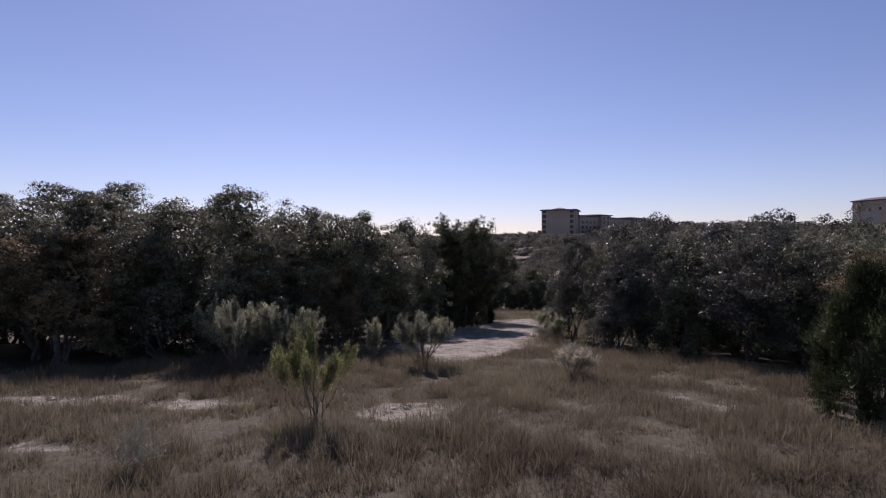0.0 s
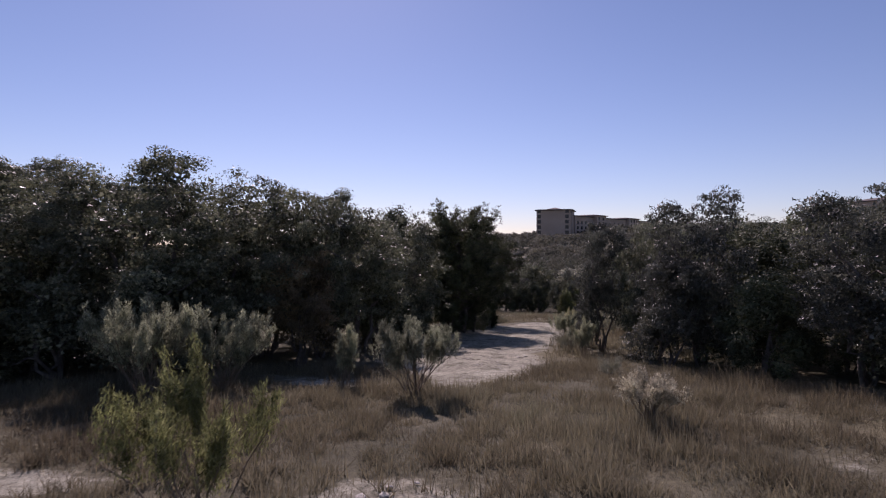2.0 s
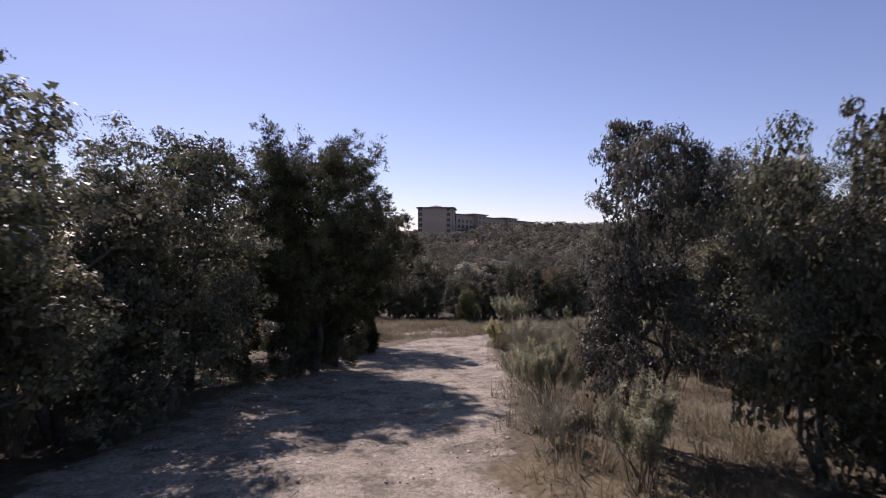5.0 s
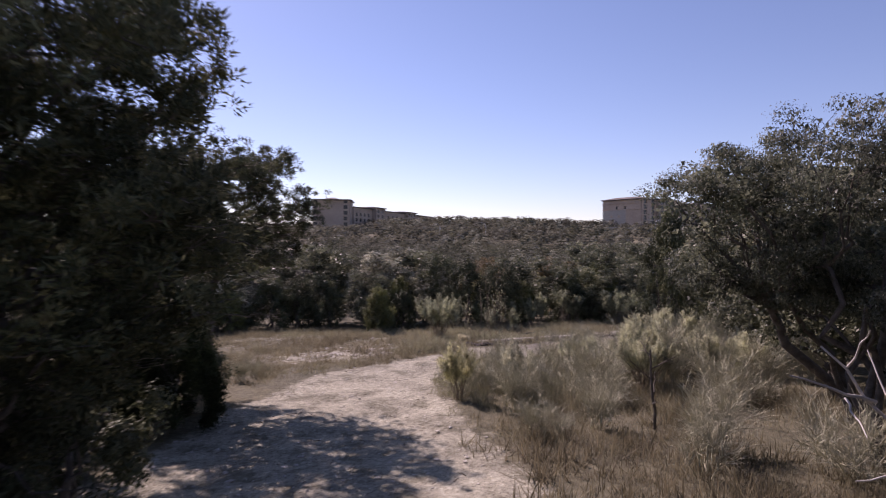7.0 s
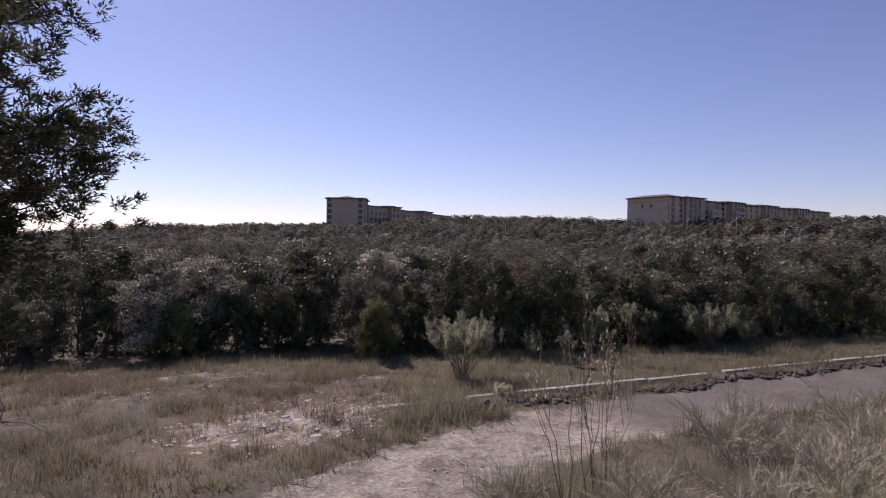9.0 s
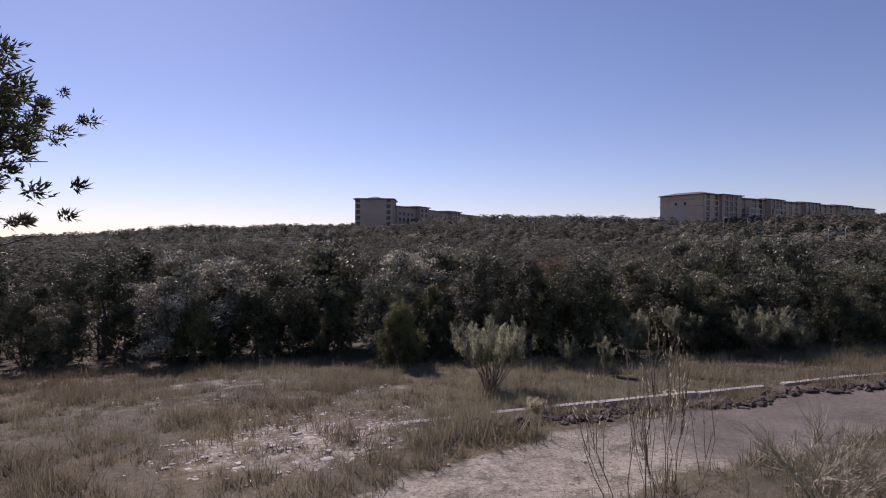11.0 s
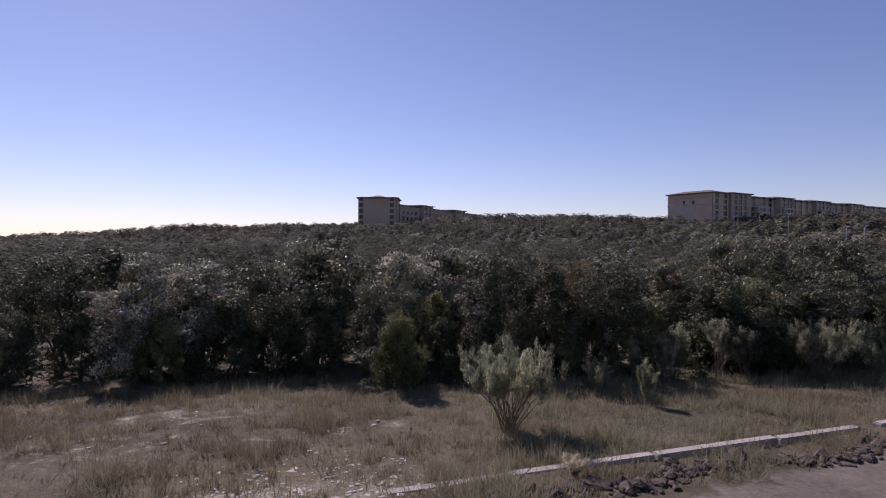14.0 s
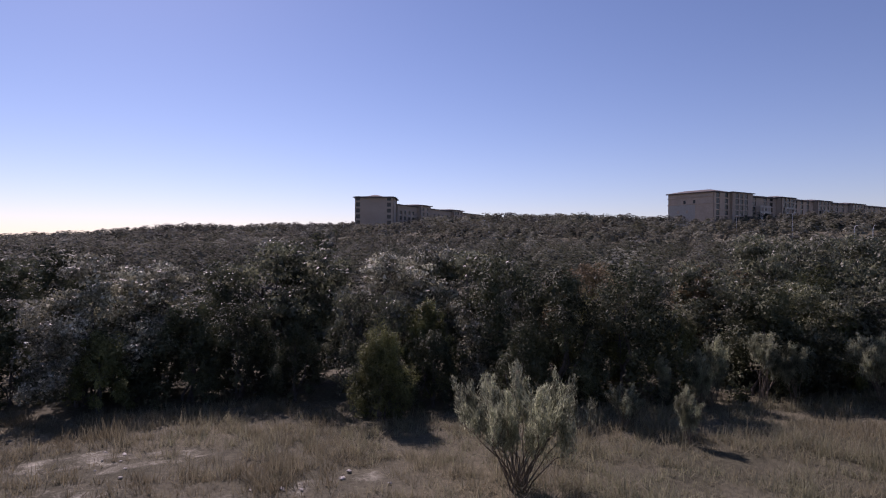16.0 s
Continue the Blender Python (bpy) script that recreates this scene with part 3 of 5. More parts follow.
def plant(name, parts, label, category, x, y, turn=0.0, size=1.0, tall=1.0, group="", tip=0.0, dz=0.0):
    """A top-level plant with its parts, standing on the ground."""
    root = new(name)
    for part_name, me, material in parts:
        put(part_name, me, material, root)
        if part_name.endswith("_mass"):
            root.children[-1]["kind"] = "stuff"
    root.matrix_basis = pose(x, y, foot(x, y) + dz, tip, 0, turn) @ Matrix.Diagonal((size, size, size * tall, 1))
    return tagged(root, label, category, group)


def dressed(parts, leaf):
    return [(n, me, leaf if n == "crown" else BARK) for n, me in parts]


OAK_SET = [dressed(p, OAK_LEAF) for p in (oak(11, 5.6, 2.3), oak(12, 5.2, 2.1), oak(13, 5.8, 2.4), oak(14, 4.6, 2.0), oak(15, 6.2, 2.3, low=0.45, skirt=0.3, under=3))]
GREY_SET = [dressed(p, GREY_LEAF) for p in (oak(27, 5.6, 2.3, 200, 170, 0.052, skirt=0.14, under=6, inner=0.11, fill=330), oak(22, 5.2, 2.1, 200, 170, 0.052, skirt=0.14, under=6, inner=0.11, fill=330))]
EDGE_SET = [dressed(p, OAK_LEAF) for p in (oak(19, 4.4, 2.0, 130, 130, 0.066, skirt=0.07, under=7), oak(20, 4.2, 2.1, 130, 130, 0.066, skirt=0.07, under=7))]
RUSSET_SET = [dressed(oak(16, 4.8, 2.0, 190, 120, 0.06), OAK_RUSSET)]
SILVER_SET = [dressed(p, SILVER_LEAF) for p in (oak(17, 4.6, 2.1, 130, 100, 0.075, skirt=0.25), oak(18, 4.2, 1.9, 130, 100, 0.075))]
JUNIPER_SET = [dressed(p, JUNIPER_LEAF) for p in (juniper(31, 4.2, 1.75), juniper(32, 3.8, 1.9, peak=0.6), juniper(33, 4.6, 1.7, peak=0.9), juniper(34, 3.0, 1.4, 36))]
GREEN_SET = [dressed(p, JUNIPER_GREEN) for p in (juniper(35, 3.4, 1.5, 60, 280, 0.085), juniper(36, 2.9, 1.2, 36))]
BACK_SET = [dressed(p, JUNIPER_LEAF) for p in (juniper(37, 4.2, 1.8, 32, 120, 0.16), juniper(38, 4.4, 1.7, 32, 120, 0.16, peak=0.9))] + [dressed(oak(24, 4.6, 2.1, 60, 70, 0.13), OAK_LEAF)]
NEAR_SET = [dressed(oak(26, 6.0, 2.1, 260, 260, 0.04, low=0.42, skirt=0.3, under=4, inner=0.09, fill=260), NEAR_LEAF)]
PLUME_SET = [dressed(juniper(39, 2.9, 1.4, 120, 480, 0.045, low=0.0, peak=0.8, tufts=0.2, lumpy=0.45, tight=0.25, spray=True), JUNIPER_OLIVE)]
SETS = {"plume": PLUME_SET, "near": NEAR_SET, "back": BACK_SET, "oak": OAK_SET, "edge": EDGE_SET, "grey": GREY_SET, "russet": RUSSET_SET, "silver": SILVER_SET, "juniper": JUNIPER_SET, "green": GREEN_SET}


def top_of(parts):
    """The height of a plant's crown as built."""
    me = parts[-1][1]
    co = np.empty(len(me.vertices) * 3, np.float32)
    me.vertices.foreach_get("co", co)
    return float(np.percentile(co[2::3], 99.8))


HEIGHTS = {kind: [top_of(p) for p in ps] for kind, ps in SETS.items()}
LABELS = {"near": ("live_oak", "live oak with small grey-green leaves on dark limbs", "oak tree"), "back": ("wood_tree", "bushy evergreen tree deep in the valley's edge", "tree"), "oak": ("live_oak", "live oak with dark glossy leaves and crooked grey limbs", "oak tree"),
          "edge": ("live_oak", "bushy live oak with dark leaves at the valley's edge", "oak tree"),
          "grey": ("live_oak", "live oak with grey-green glinting leaves beside the track", "oak tree"),
          "russet": ("live_oak", "live oak with browning russet leaves at the wood's edge", "oak tree"),
          "silver": ("live_oak", "live oak with pale silvery leaves standing among junipers", "oak tree"),
          "plume": ("juniper_tree", "bushy olive-green juniper with upright sprays to the ground", "juniper tree"),
          "juniper": ("juniper_tree", "dense dark green juniper tree with shaggy bark", "juniper tree"),
          "green": ("juniper_tree", "young yellowish green juniper with foliage to the ground", "juniper tree")}
TREES = []            # where trees stand, and how wide
FIRST = {}
pick = np.random.default_rng(5)


def tree(kind, x, y, h, which=None, wide=1.0, group="", label=""):
    """A tree of that kind and height; the first of each shape is built, the rest are copies of it."""
    k = int(pick.integers(len(SETS[kind]))) if which is None else which
    s = h / HEIGHTS[kind][k]
    turn = float(pick.uniform(0, 360))
    m = pose(x, y, foot(x, y), 0, 0, turn) @ Matrix.Diagonal((s * wide, s * wide, s, 1))
    name, text, category = LABELS[kind]
    if (kind, k) not in FIRST:
        FIRST[kind, k] = plant(name, SETS[kind][k], text, category, x, y)
        ob = FIRST[kind, k]
        ob.matrix_basis = m
    else:
        src = FIRST[kind, k]
        keep = src.matrix_basis.copy()
        src.matrix_basis = Matrix.Identity(4)
        ob = copy_thing(src, m)
        src.matrix_basis = keep
    TREES.append((x, y, 1.5 * s * wide))
    if label:
        ob["label"] = label
    if group:
        ob["group"] = group
    return ob


# the wood beside the first clearing, west of the track
G1, G2, G3 = "trees along the track's west side", "trees along the track's east side", "trees at the valley's edge"
for kind, k, x, y, h, w in (("oak", 0, -8.7, 21.4, 6.2, 1.0), ("oak", 2, -6.5, 22.6, 5.8, 1.0), ("oak", 1, -4.2, 24.1, 5.8, 0.78), ("oak", 3, -6.0, 24.4, 5.8, 0.9), ("oak", 3, -3.1, 25.4, 5.2, 1.0),
                            ("oak", 4, -11.4, 20.8, 5.9, 1.1), ("oak", 1, -14.0, 19.4, 5.8, 1.1), ("russet", 0, -12.4, 18.0, 4.4, 1.0), ("oak", 2, -16.8, 20.0, 5.7, 1.1),
                            ("oak", 4, -18.4, 29.5, 8.1, 1.1), ("oak", 0, -15.0, 25.5, 6.6, 1.2)):
    tree(kind, x, y, h, k, w, G1)
for kind, k, x, y, h, w in (("oak", 1, -11.0, 26.0, 6.3, 1.2), ("oak", 3, -7.4, 27.0, 5.8, 1.2), ("juniper", 0, -5.0, 29.0, 5.0, 1.0), ("oak", 0, -1.5, 30.4, 5.3, 0.85),
                            ("oak", 2, -3.4, 32.4, 6.0, 0.9), ("juniper", 1, -6.0, 33.0, 5.0, 1.1), ("juniper", 2, -2.4, 36.6, 7.0, 0.95), ("oak", 3, -9.6, 31.5, 5.4, 1.2),
                            ("juniper", 0, -1.2, 40.0, 5.6, 1.0), ("juniper", 0, 0.4, 43.6, 4.2, 1.0)):
    tree(kind, x, y, h, k, w, G1)
for kind, k, x, y, h, w in (("edge", 0, -9.9, 19.6, 3.8, 1.0), ("edge", 1, -7.4, 20.4, 3.4, 1.0), ("russet", 0, -4.3, 22.1, 3.5, 0.8), ("edge", 0, -13.0, 22.6, 4.6, 1.1),
                            ("edge", 1, -18.6, 17.6, 4.2, 1.1), ("juniper", 1, -15.6, 17.2, 3.4, 1.0), ("edge", 0, -1.8, 33.6, 4.4, 0.8), ("edge", 1, -2.6, 28.4, 4.0, 0.9),
                            ("edge", 0, -20.6, 22.4, 5.4, 1.1), ("juniper", 2, -24.0, 26.0, 6.0, 1.2), ("juniper", 3, 1.5, 37.4, 1.9, 1.0), ("juniper", 3, 1.9, 35.7, 2.1, 1.1), ("juniper", 3, 0.6, 34.3, 1.7, 1.1), ("plume", 0, 2.7, 40.0, 2.3, 0.9), ("juniper", 1, -16.5, 23.0, 5.0, 1.3), ("edge", 0, -12.2, 23.6, 4.6, 1.2), ("juniper", 0, -19.5, 25.0, 5.2, 1.3), ("juniper", 3, 2.7, 41.6, 2.2, 1.1), ("juniper", 3, 1.2, 42.0, 2.8, 1.1), ("juniper", 2, 0.6, 39.2, 3.8, 0.8)):
    tree(kind, x, y, h, k, w, G1)
# the wood east of the first clearing
for kind, k, x, y, h, w in (("grey", 0, 7.7, 21.7, 5.2, 0.74), ("grey", 1, 6.6, 21.3, 3.3, 0.8), ("grey", 1, 6.0, 25.8, 4.8, 0.55), ("grey", 0, 10.0, 18.2, 4.8, 0.9),
                            ("oak", 1, 12.4, 21.4, 4.7, 1.0), ("juniper", 1, 10.6, 23.6, 4.6, 1.1), ("oak", 2, 13.0, 16.8, 4.8, 1.0), ("oak", 4, 16.4, 19.6, 4.8, 1.1),
                            ("oak", 3, 9.0, 26.8, 4.5, 0.8), ("juniper", 0, 12.4, 26.4, 4.6, 1.1)):
    tree(kind, x, y, h, k, w, G2)
for kind, k, x, y, h, w in (("plume", 0, 8.35, 10.6, 3.0, 1.0), ("juniper", 3, 8.3, 19.4, 2.8, 1.1), ("russet", 0, 11.5, 14.4, 3.6, 1.0), ("near", 0, 10.5, 30.4, 5.7, 0.9),
                            ("near", 0, 11.6, 33.4, 5.0, 0.8), ("near", 0, 14.4, 31.0, 5.8, 1.0), ("oak", 3, 15.0, 36.0, 5.2, 1.0), ("juniper", 2, 15.45, 40.9, 4.7, 0.45), ("juniper", 1, 18.2, 40.0, 5.2, 0.72),
                            ("juniper", 1, 18.2, 38.6, 4.3, 1.0), ("juniper", 0, 19.6, 42.6, 3.8, 0.9)):
    tree(kind, x, y, h, k, w, G2)
for kind, k, x, y, h, w in (("juniper", 3, 10.6, 19.6, 2.3, 1.2), ("juniper", 3, 9.4, 20.6, 2.1, 1.2), ("juniper", 3, 12.3, 18.4, 2.4, 1.2), ("edge", 0, 11.2, 17.4, 3.6, 1.0), ("edge", 1, 7.1, 24.0, 4.4, 0.5), ("juniper", 3, 14.6, 18.8, 3.4, 1.2), ("oak", 2, 20.4, 34.0, 6.0, 1.1),
                            ("edge", 0, 19.0, 24.0, 5.4, 1.2), ("edge", 1, 15.6, 26.0, 5.4, 1.2), ("juniper", 1, 22.5, 39.5, 4.6, 1.1), ("juniper", 2, 24.5, 43.0, 4.4, 1.1)):
    tree(kind, x, y, h, k, w, G2)

# the big old juniper beside the track, and the open-crowned one past it
plant("juniper_tree", t := dressed(open_juniper(41, 6.8, 2.45, 84, 0.26, 0.17, True, 4, 38, 0.085, 9, 2), JUNIPER_DARK),
      "tall old dark juniper with a broad dome beside the track", "juniper tree", 1.15, 35.3, 110, 6.8 / top_of(t))
TREES.append((1.15, 35.3, 2.0))
plant("juniper_tree", t := dressed(open_juniper(42), JUNIPER_LEAF),
      "open-crowned juniper with bare inner branches against the sky", "juniper tree", 3.35, 42.1, 0, 1.0, 5.75 / top_of(t))
TREES.append((3.4, 42.2, 1.2))
# an extra copy, added for the shade it casts on the track
plant("juniper_tree", [(n, me, me.materials[0]) for n, me, _ in t],
      "second open-crowned juniper with bare inner branches, added to shade the track", "juniper tree", 1.5, 44.8, 140, 1.0)
TREES.append((1.5, 44.8, 1.2))
plant("live_oak", t := dressed(oak(43, 4.3, 1.6, 190, 260, 0.034, 0.58, lean=(-2.9, 1.0), forks=2, skirt=0.5, under=4, inner=0.08, fill=150), NEAR_LEAF),
      "leaning live oak with small grey-green leaves over the brush", "oak tree", 13.2, 34.5, 0, 4.35 / top_of(t))
TREES.append((11.7, 35.1, 1.2))

# the valley's edge: dense rows, each tree one by one
row = np.random.default_rng(8)
EDGE_X = [-14, -4, 4, 10, 12.5, 16, 22, 28, 36, 46]
EDGE_Y = [62.5, 63.2, 62.9, 61.2, 57.8, 56.8, 56.2, 54.8, 53.5, 52]
for depth, count, tallness in ((1.3, 33, 3.3), (4.0, 24, 4.4), (7.2, 18, 4.8)):
    for k in range(count):
        x = -13 + 58 * (k + 0.5) / count + row.uniform(-0.7, 0.7)
        y = float(np.interp(x, EDGE_X, EDGE_Y)) + depth + row.uniform(-0.7, 0.7)
        kind = ("juniper", "juniper", "juniper", "juniper", "edge", "edge", "juniper", "green", "juniper", "russet")[row.integers(10)]
        h = tallness * row.uniform(0.72, 1.2)
        if any(abs(x - a - (y - b) * 0.2) < 1.9 and y < b + 1 for a, b in ((14.0, 64.2), (15.6, 65.4), (5.4, 65.0), (3.9, 63.6))):
            h *= 0.66
        if depth > 6:
            tree("back", x, y, h, (0, 1, 0, 1, 2, 2, 0, 0, 1, 2)[row.integers(10)], row.uniform(0.9, 1.15), G3)
        else:
            tree(kind, x, y, h, None, row.uniform(0.8, 1.05), G3)
for kind, k, x, y, h, w in (("silver", 0, 14.0, 64.2, 5.0, 1.0), ("silver", 1, 15.6, 65.4, 4.9, 1.0), ("silver", 0, 5.4, 65.0, 4.8, 1.0), ("silver", 1, 3.9, 63.6, 3.8, 1.0),
                            ("green", 0, 12.2, 58.5, 2.7, 0.75), ("green", 1, 4.8, 62.4, 2.4, 0.9), ("russet", 0, 25.6, 61.0, 4.2, 1.0), ("green", 0, 19.0, 59.0, 3.3, 1.0),
                            ("silver", 1, 16.2, 60.4, 3.3, 0.8)):
    tree(kind, x, y, h, k, w, G3)

# ---- shrubs and brush ----
SHRUBS = [shrub(51, 1.45, 1.0, 22, 0.52, 7, 80, 0.065), shrub(52, 1.5, 0.95, 16, 0.5, 6, 90), shrub(53, 2.5, 0.5, 5, 0.65, 4, 5, 0.06, 0.007), shrub(54, 1.2, 0.6, 14, 0.35, 6, 75),
          shrub(56, 1.55, 0.5, 9, 0.6, 7, 100), shrub(57, 1.55, 1.0, 28, 0.42, 6, 72, 0.075), shrub(58, 1.5, 0.3, 6, 0.3, 7, 100), shrub(59, 1.55, 0.85, 10, 0.5, 7, 90)]
for k, leaf, x, y, s, label in ((0, SHRUB_LEAF, -0.62, 17.1, 1.1, "pale broom-like shrub with feathery grey-green plumes"),
                                (7, SHRUB_GREEN, -2.3, 10.15, 1.1, "yellow-green broom-like shrub on bare thin stems"),
                                (5, SHRUB_LEAF, -6.1, 16.5, 1.25, "tall grey-green broom-like shrub in dry grass"),
                                (5, SHRUB_LEAF, -4.8, 17.4, 1.1, "grey-green broom-like shrub at the wood's edge"),
                                (6, SHRUB_LEAF, -2.3, 18.3, 0.95, "small narrow grey-green shrub beside the track"),
                                (5, SHRUB_LEAF, 13.25, 52.4, 1.2, "round pale grey-green shrub in dry grass by the kerb"),
                                (2, SHRUB_MIST, 10.95, 42.8, 0.9, "tall thin-stemmed shrub with sparse plumes"),
                                (2, SHRUB_MIST, 10.05, 42.05, 1.02, "tall thin-stemmed shrub with sparse plumes"),
                                (2, SHRUB_MIST, 10.5, 42.15, 0.9, "tall thin-stemmed shrub with sparse plumes"),
                                (6, SHRUB_LEAF, 21.1, 56.2, 1.25, "tall plumed grey-green shrub at the wood's edge"), (6, SHRUB_LEAF, 20.3, 55.8, 1.05, "tall plumed grey-green shrub at the wood's edge"),
                                (4, SHRUB_LEAF, 22.3, 55.7, 1.15, "tall plumed grey-green shrub at the wood's edge"), (4, SHRUB_LEAF, 23.2, 55.4, 1.0, "plumed grey-green shrub at the wood's edge"),
                                (6, SHRUB_LEAF, 19.4, 56.2, 0.95, "narrow grey-green shrub at the wood's edge"),
                                (5, SHRUB_LEAF, 25.1, 54.2, 1.2, "pale grey-green shrub at the wood's edge"),
                                (3, SHRUB_LEAF, 27.0, 54.0, 1.0, "pale grey-green shrub at the wood's edge"),
                                (3, SHRUB_LEAF, 17.3, 55.0, 0.8, "small pale shrub at the wood's edge"),
                                (6, SHRUB_LEAF, 17.9, 53.6, 0.8, "narrow pale shrub in dry grass"),
                                (5, SHRUB_MIST, 12.0, 38.2, 0.75, "soft grey-green shrub in tangled brush"), (5, SHRUB_MIST, 13.1, 39.1, 0.9, "soft grey-green shrub in tangled brush"),
                                (0, SHRUB_MIST, 14.2, 39.9, 1.1, "soft grey-green shrub in tangled brush"), (5, SHRUB_MIST, 13.5, 37.5, 0.8, "soft grey-green shrub in tangled brush"),
                                (0, SHRUB_MIST, 11.6, 39.7, 0.7, "soft grey-green shrub in tangled brush"), 
                                (3, SHRUB_MIST, 9.2, 38.9, 0.9, "low soft grey-green shrub in tangled brush"), (3, SHRUB_STRAW, 8.2, 39.5, 0.85, "low yellow-green shrub at the track's edge"),
                                (3, SHRUB_LEAF, 17.0, 41.0, 1.0, "grey-green shrub among dead brush"), (3, SHRUB_LEAF, 4.9, 24.2, 1.0, "low grey shrub at the foot of the oaks"),
                                (0, SHRUB_LEAF, 5.2, 27.6, 0.9, "low grey shrub at the track's edge"),
                                (3, SHRUB_LEAF, -2.9, 27.6, 0.9, "low grey shrub in the oaks' shade")):
    a, b = SHRUBS[k]
    b2 = b if not b.materials or b.materials[0] == leaf else b.copy()
    if b2 is not b:
        b2.materials.clear()
    plant("broom_shrub", [("stem_mass", a, STEM), ("foliage", b2, leaf)], label, "shrub", x, y, pick.uniform(0, 360), s)
seeds = shrub(55, 0.62, 0.6, 20, 0.45, 6, 40, 0.06)
for x, y, s in ((3.42, 14.4, 1.15), (12.9, 49.1, 0.5)):
    plant("seeding_weed", [("stem_mass", seeds[0], STEM), ("foliage", seeds[1], SEED_HEAD)], "low weed with pale cottony seed heads", "weed", x, y, x * 40, s, dz=0.06)

BRUSH = [brush(61), brush(62, 1.1, 1.2, 11, 3, 0.012), brush(63, 1.7, 0.7, 6, 3, 0.02)]
for k, x, y, s, label in ((0, 8.7, 38.0, 1.0, "leafless grey brush beside the track"), (1, 9.6, 39.3, 1.1, "tangled leafless grey brush"), (1, 10.4, 37.6, 1.0, "tangled leafless grey brush"),
                          (0, 9.2, 36.2, 0.8, "leafless grey brush beside the track"), (2, 12.6, 38.2, 1.2, "tall leafless grey brush"), (1, 11.6, 39.4, 1.2, "tangled leafless grey brush"),
                          (0, 13.6, 36.6, 1.2, "tall leafless grey brush"), (2, 8.9, 33.9, 0.7, "leafless grey brush at the oak's foot"), (0, 14.6, 40.0, 1.5, "tall leafless grey brush"), (0, 16.6, 40.6, 1.5, "tall leafless grey brush"), (1, 14.8, 38.4, 1.3, "tangled leafless grey brush"),
                          (0, 16.2, 37.4, 1.3, "tall leafless grey brush"), (1, 11.2, 32.2, 1.0, "tangled leafless grey brush"), (2, 10.3, 41.2, 0.9, "leafless grey brush beside the road"),
                          (2, -4.3, 7.9, 0.6, "few thin leafless stems in dry grass"), (1, 4.6, 20.3, 0.6, "fallen dead twigs at the oaks' foot"), (0, 1.0, 41.6, 0.7, "dead brush at the juniper's foot"),
                          (1, 3.3, 42.9, 0.7, "dead brush at the juniper's foot"), (1, 3.2, 40.9, 0.6, "low dead brush at the track's edge"), (0, 4.2, 44.5, 0.6, "low dead brush at the track's edge"), (1, 4.7, 45.2, 0.6, "low dead brush at the track's edge"), (0, 9.7, 34.4, 1.0, "tall leafless grey brush"), (1, 10.4, 33.0, 1.1, "tangled leafless grey brush"), (1, 8.6, 40.2, 0.9, "tangled leafless grey brush"), (1, 13.0, 39.6, 1.3, "tangled leafless grey brush"), (0, 11.0, 38.6, 1.1, "tall leafless grey brush"), (1, 12.4, 36.4, 1.2, "tangled leafless grey brush"), (1, 14.2, 43.4, 1.2, "tangled leafless grey brush"), (0, 9.6, 42.6, 0.8, "leafless grey brush beside the road"), (1, 8.2, 36.4, 0.8, "tangled leafless grey brush"), (0, 15.6, 39.4, 1.2, "tall leafless grey brush"), (0, 4.6, 26.0, 0.7, "grey leafless brush at the track's edge"),
                          (1, 9.3, 40.5, 0.9, "tangled leafless grey brush"), (0, 9.9, 41.0, 0.85, "leafless grey brush beside the road"), (1, 9.6, 39.8, 1.0, "tangled leafless grey brush"), (1, 10.5, 41.4, 0.9, "tangled leafless grey brush"),
                          (1, 10.9, 40.4, 1.15, "tangled leafless grey brush"), (0, 11.7, 41.0, 1.0, "tall leafless grey brush"), (1, 12.4, 40.3, 1.2, "tangled leafless grey brush"), (0, 13.2, 41.2, 1.1, "tall leafless grey brush"),
                          (1, 10.0, 38.4, 1.0, "tangled leafless grey brush"), (1, 14.4, 41.6, 1.2, "tangled leafless grey brush"), (0, 15.4, 42.2, 1.1, "tall leafless grey brush"), (1, 16.4, 41.6, 1.3, "tangled leafless grey brush")):
    plant("dead_brush", [(n, me, TWIG) for n, me in BRUSH[k]], label, "brush", x, y, pick.uniform(0, 360), s)
DEAD = Build(71)
DEAD.limb((0, 0, -0.1), (-0.15, 0.1, 2.1), 0.05, 0.02, 0.02, 8, 7)
for a, z, s in ((0.5, 0.9, 0.7), (2.6, 1.3, 0.8), (4.4, 1.6, 0.6), (1.4, 1.9, 0.5), (3.6, 0.6, 0.5)):
    tip = np.array([np.cos(a) * s, np.sin(a) * s, z + s * 0.7])
    p = DEAD.limb((-0.07 * z, 0.05 * z, z), tip, 0.02, 0.006, 0.06, 6, 5)
    for _ in range(3):
        DEAD.limb(p[DEAD.r.integers(2, 5)], tip + DEAD.r.normal(0, 0.3, 3), 0.008, 0.003, 0.1, 4, 3)
plant("dead_tree", [("trunk", DEAD.mesh("trunk", True), BARK)], "thin dead sapling with broken branches", "dead tree", 9.95, 35.75, 20, 0.62)
pieces = []
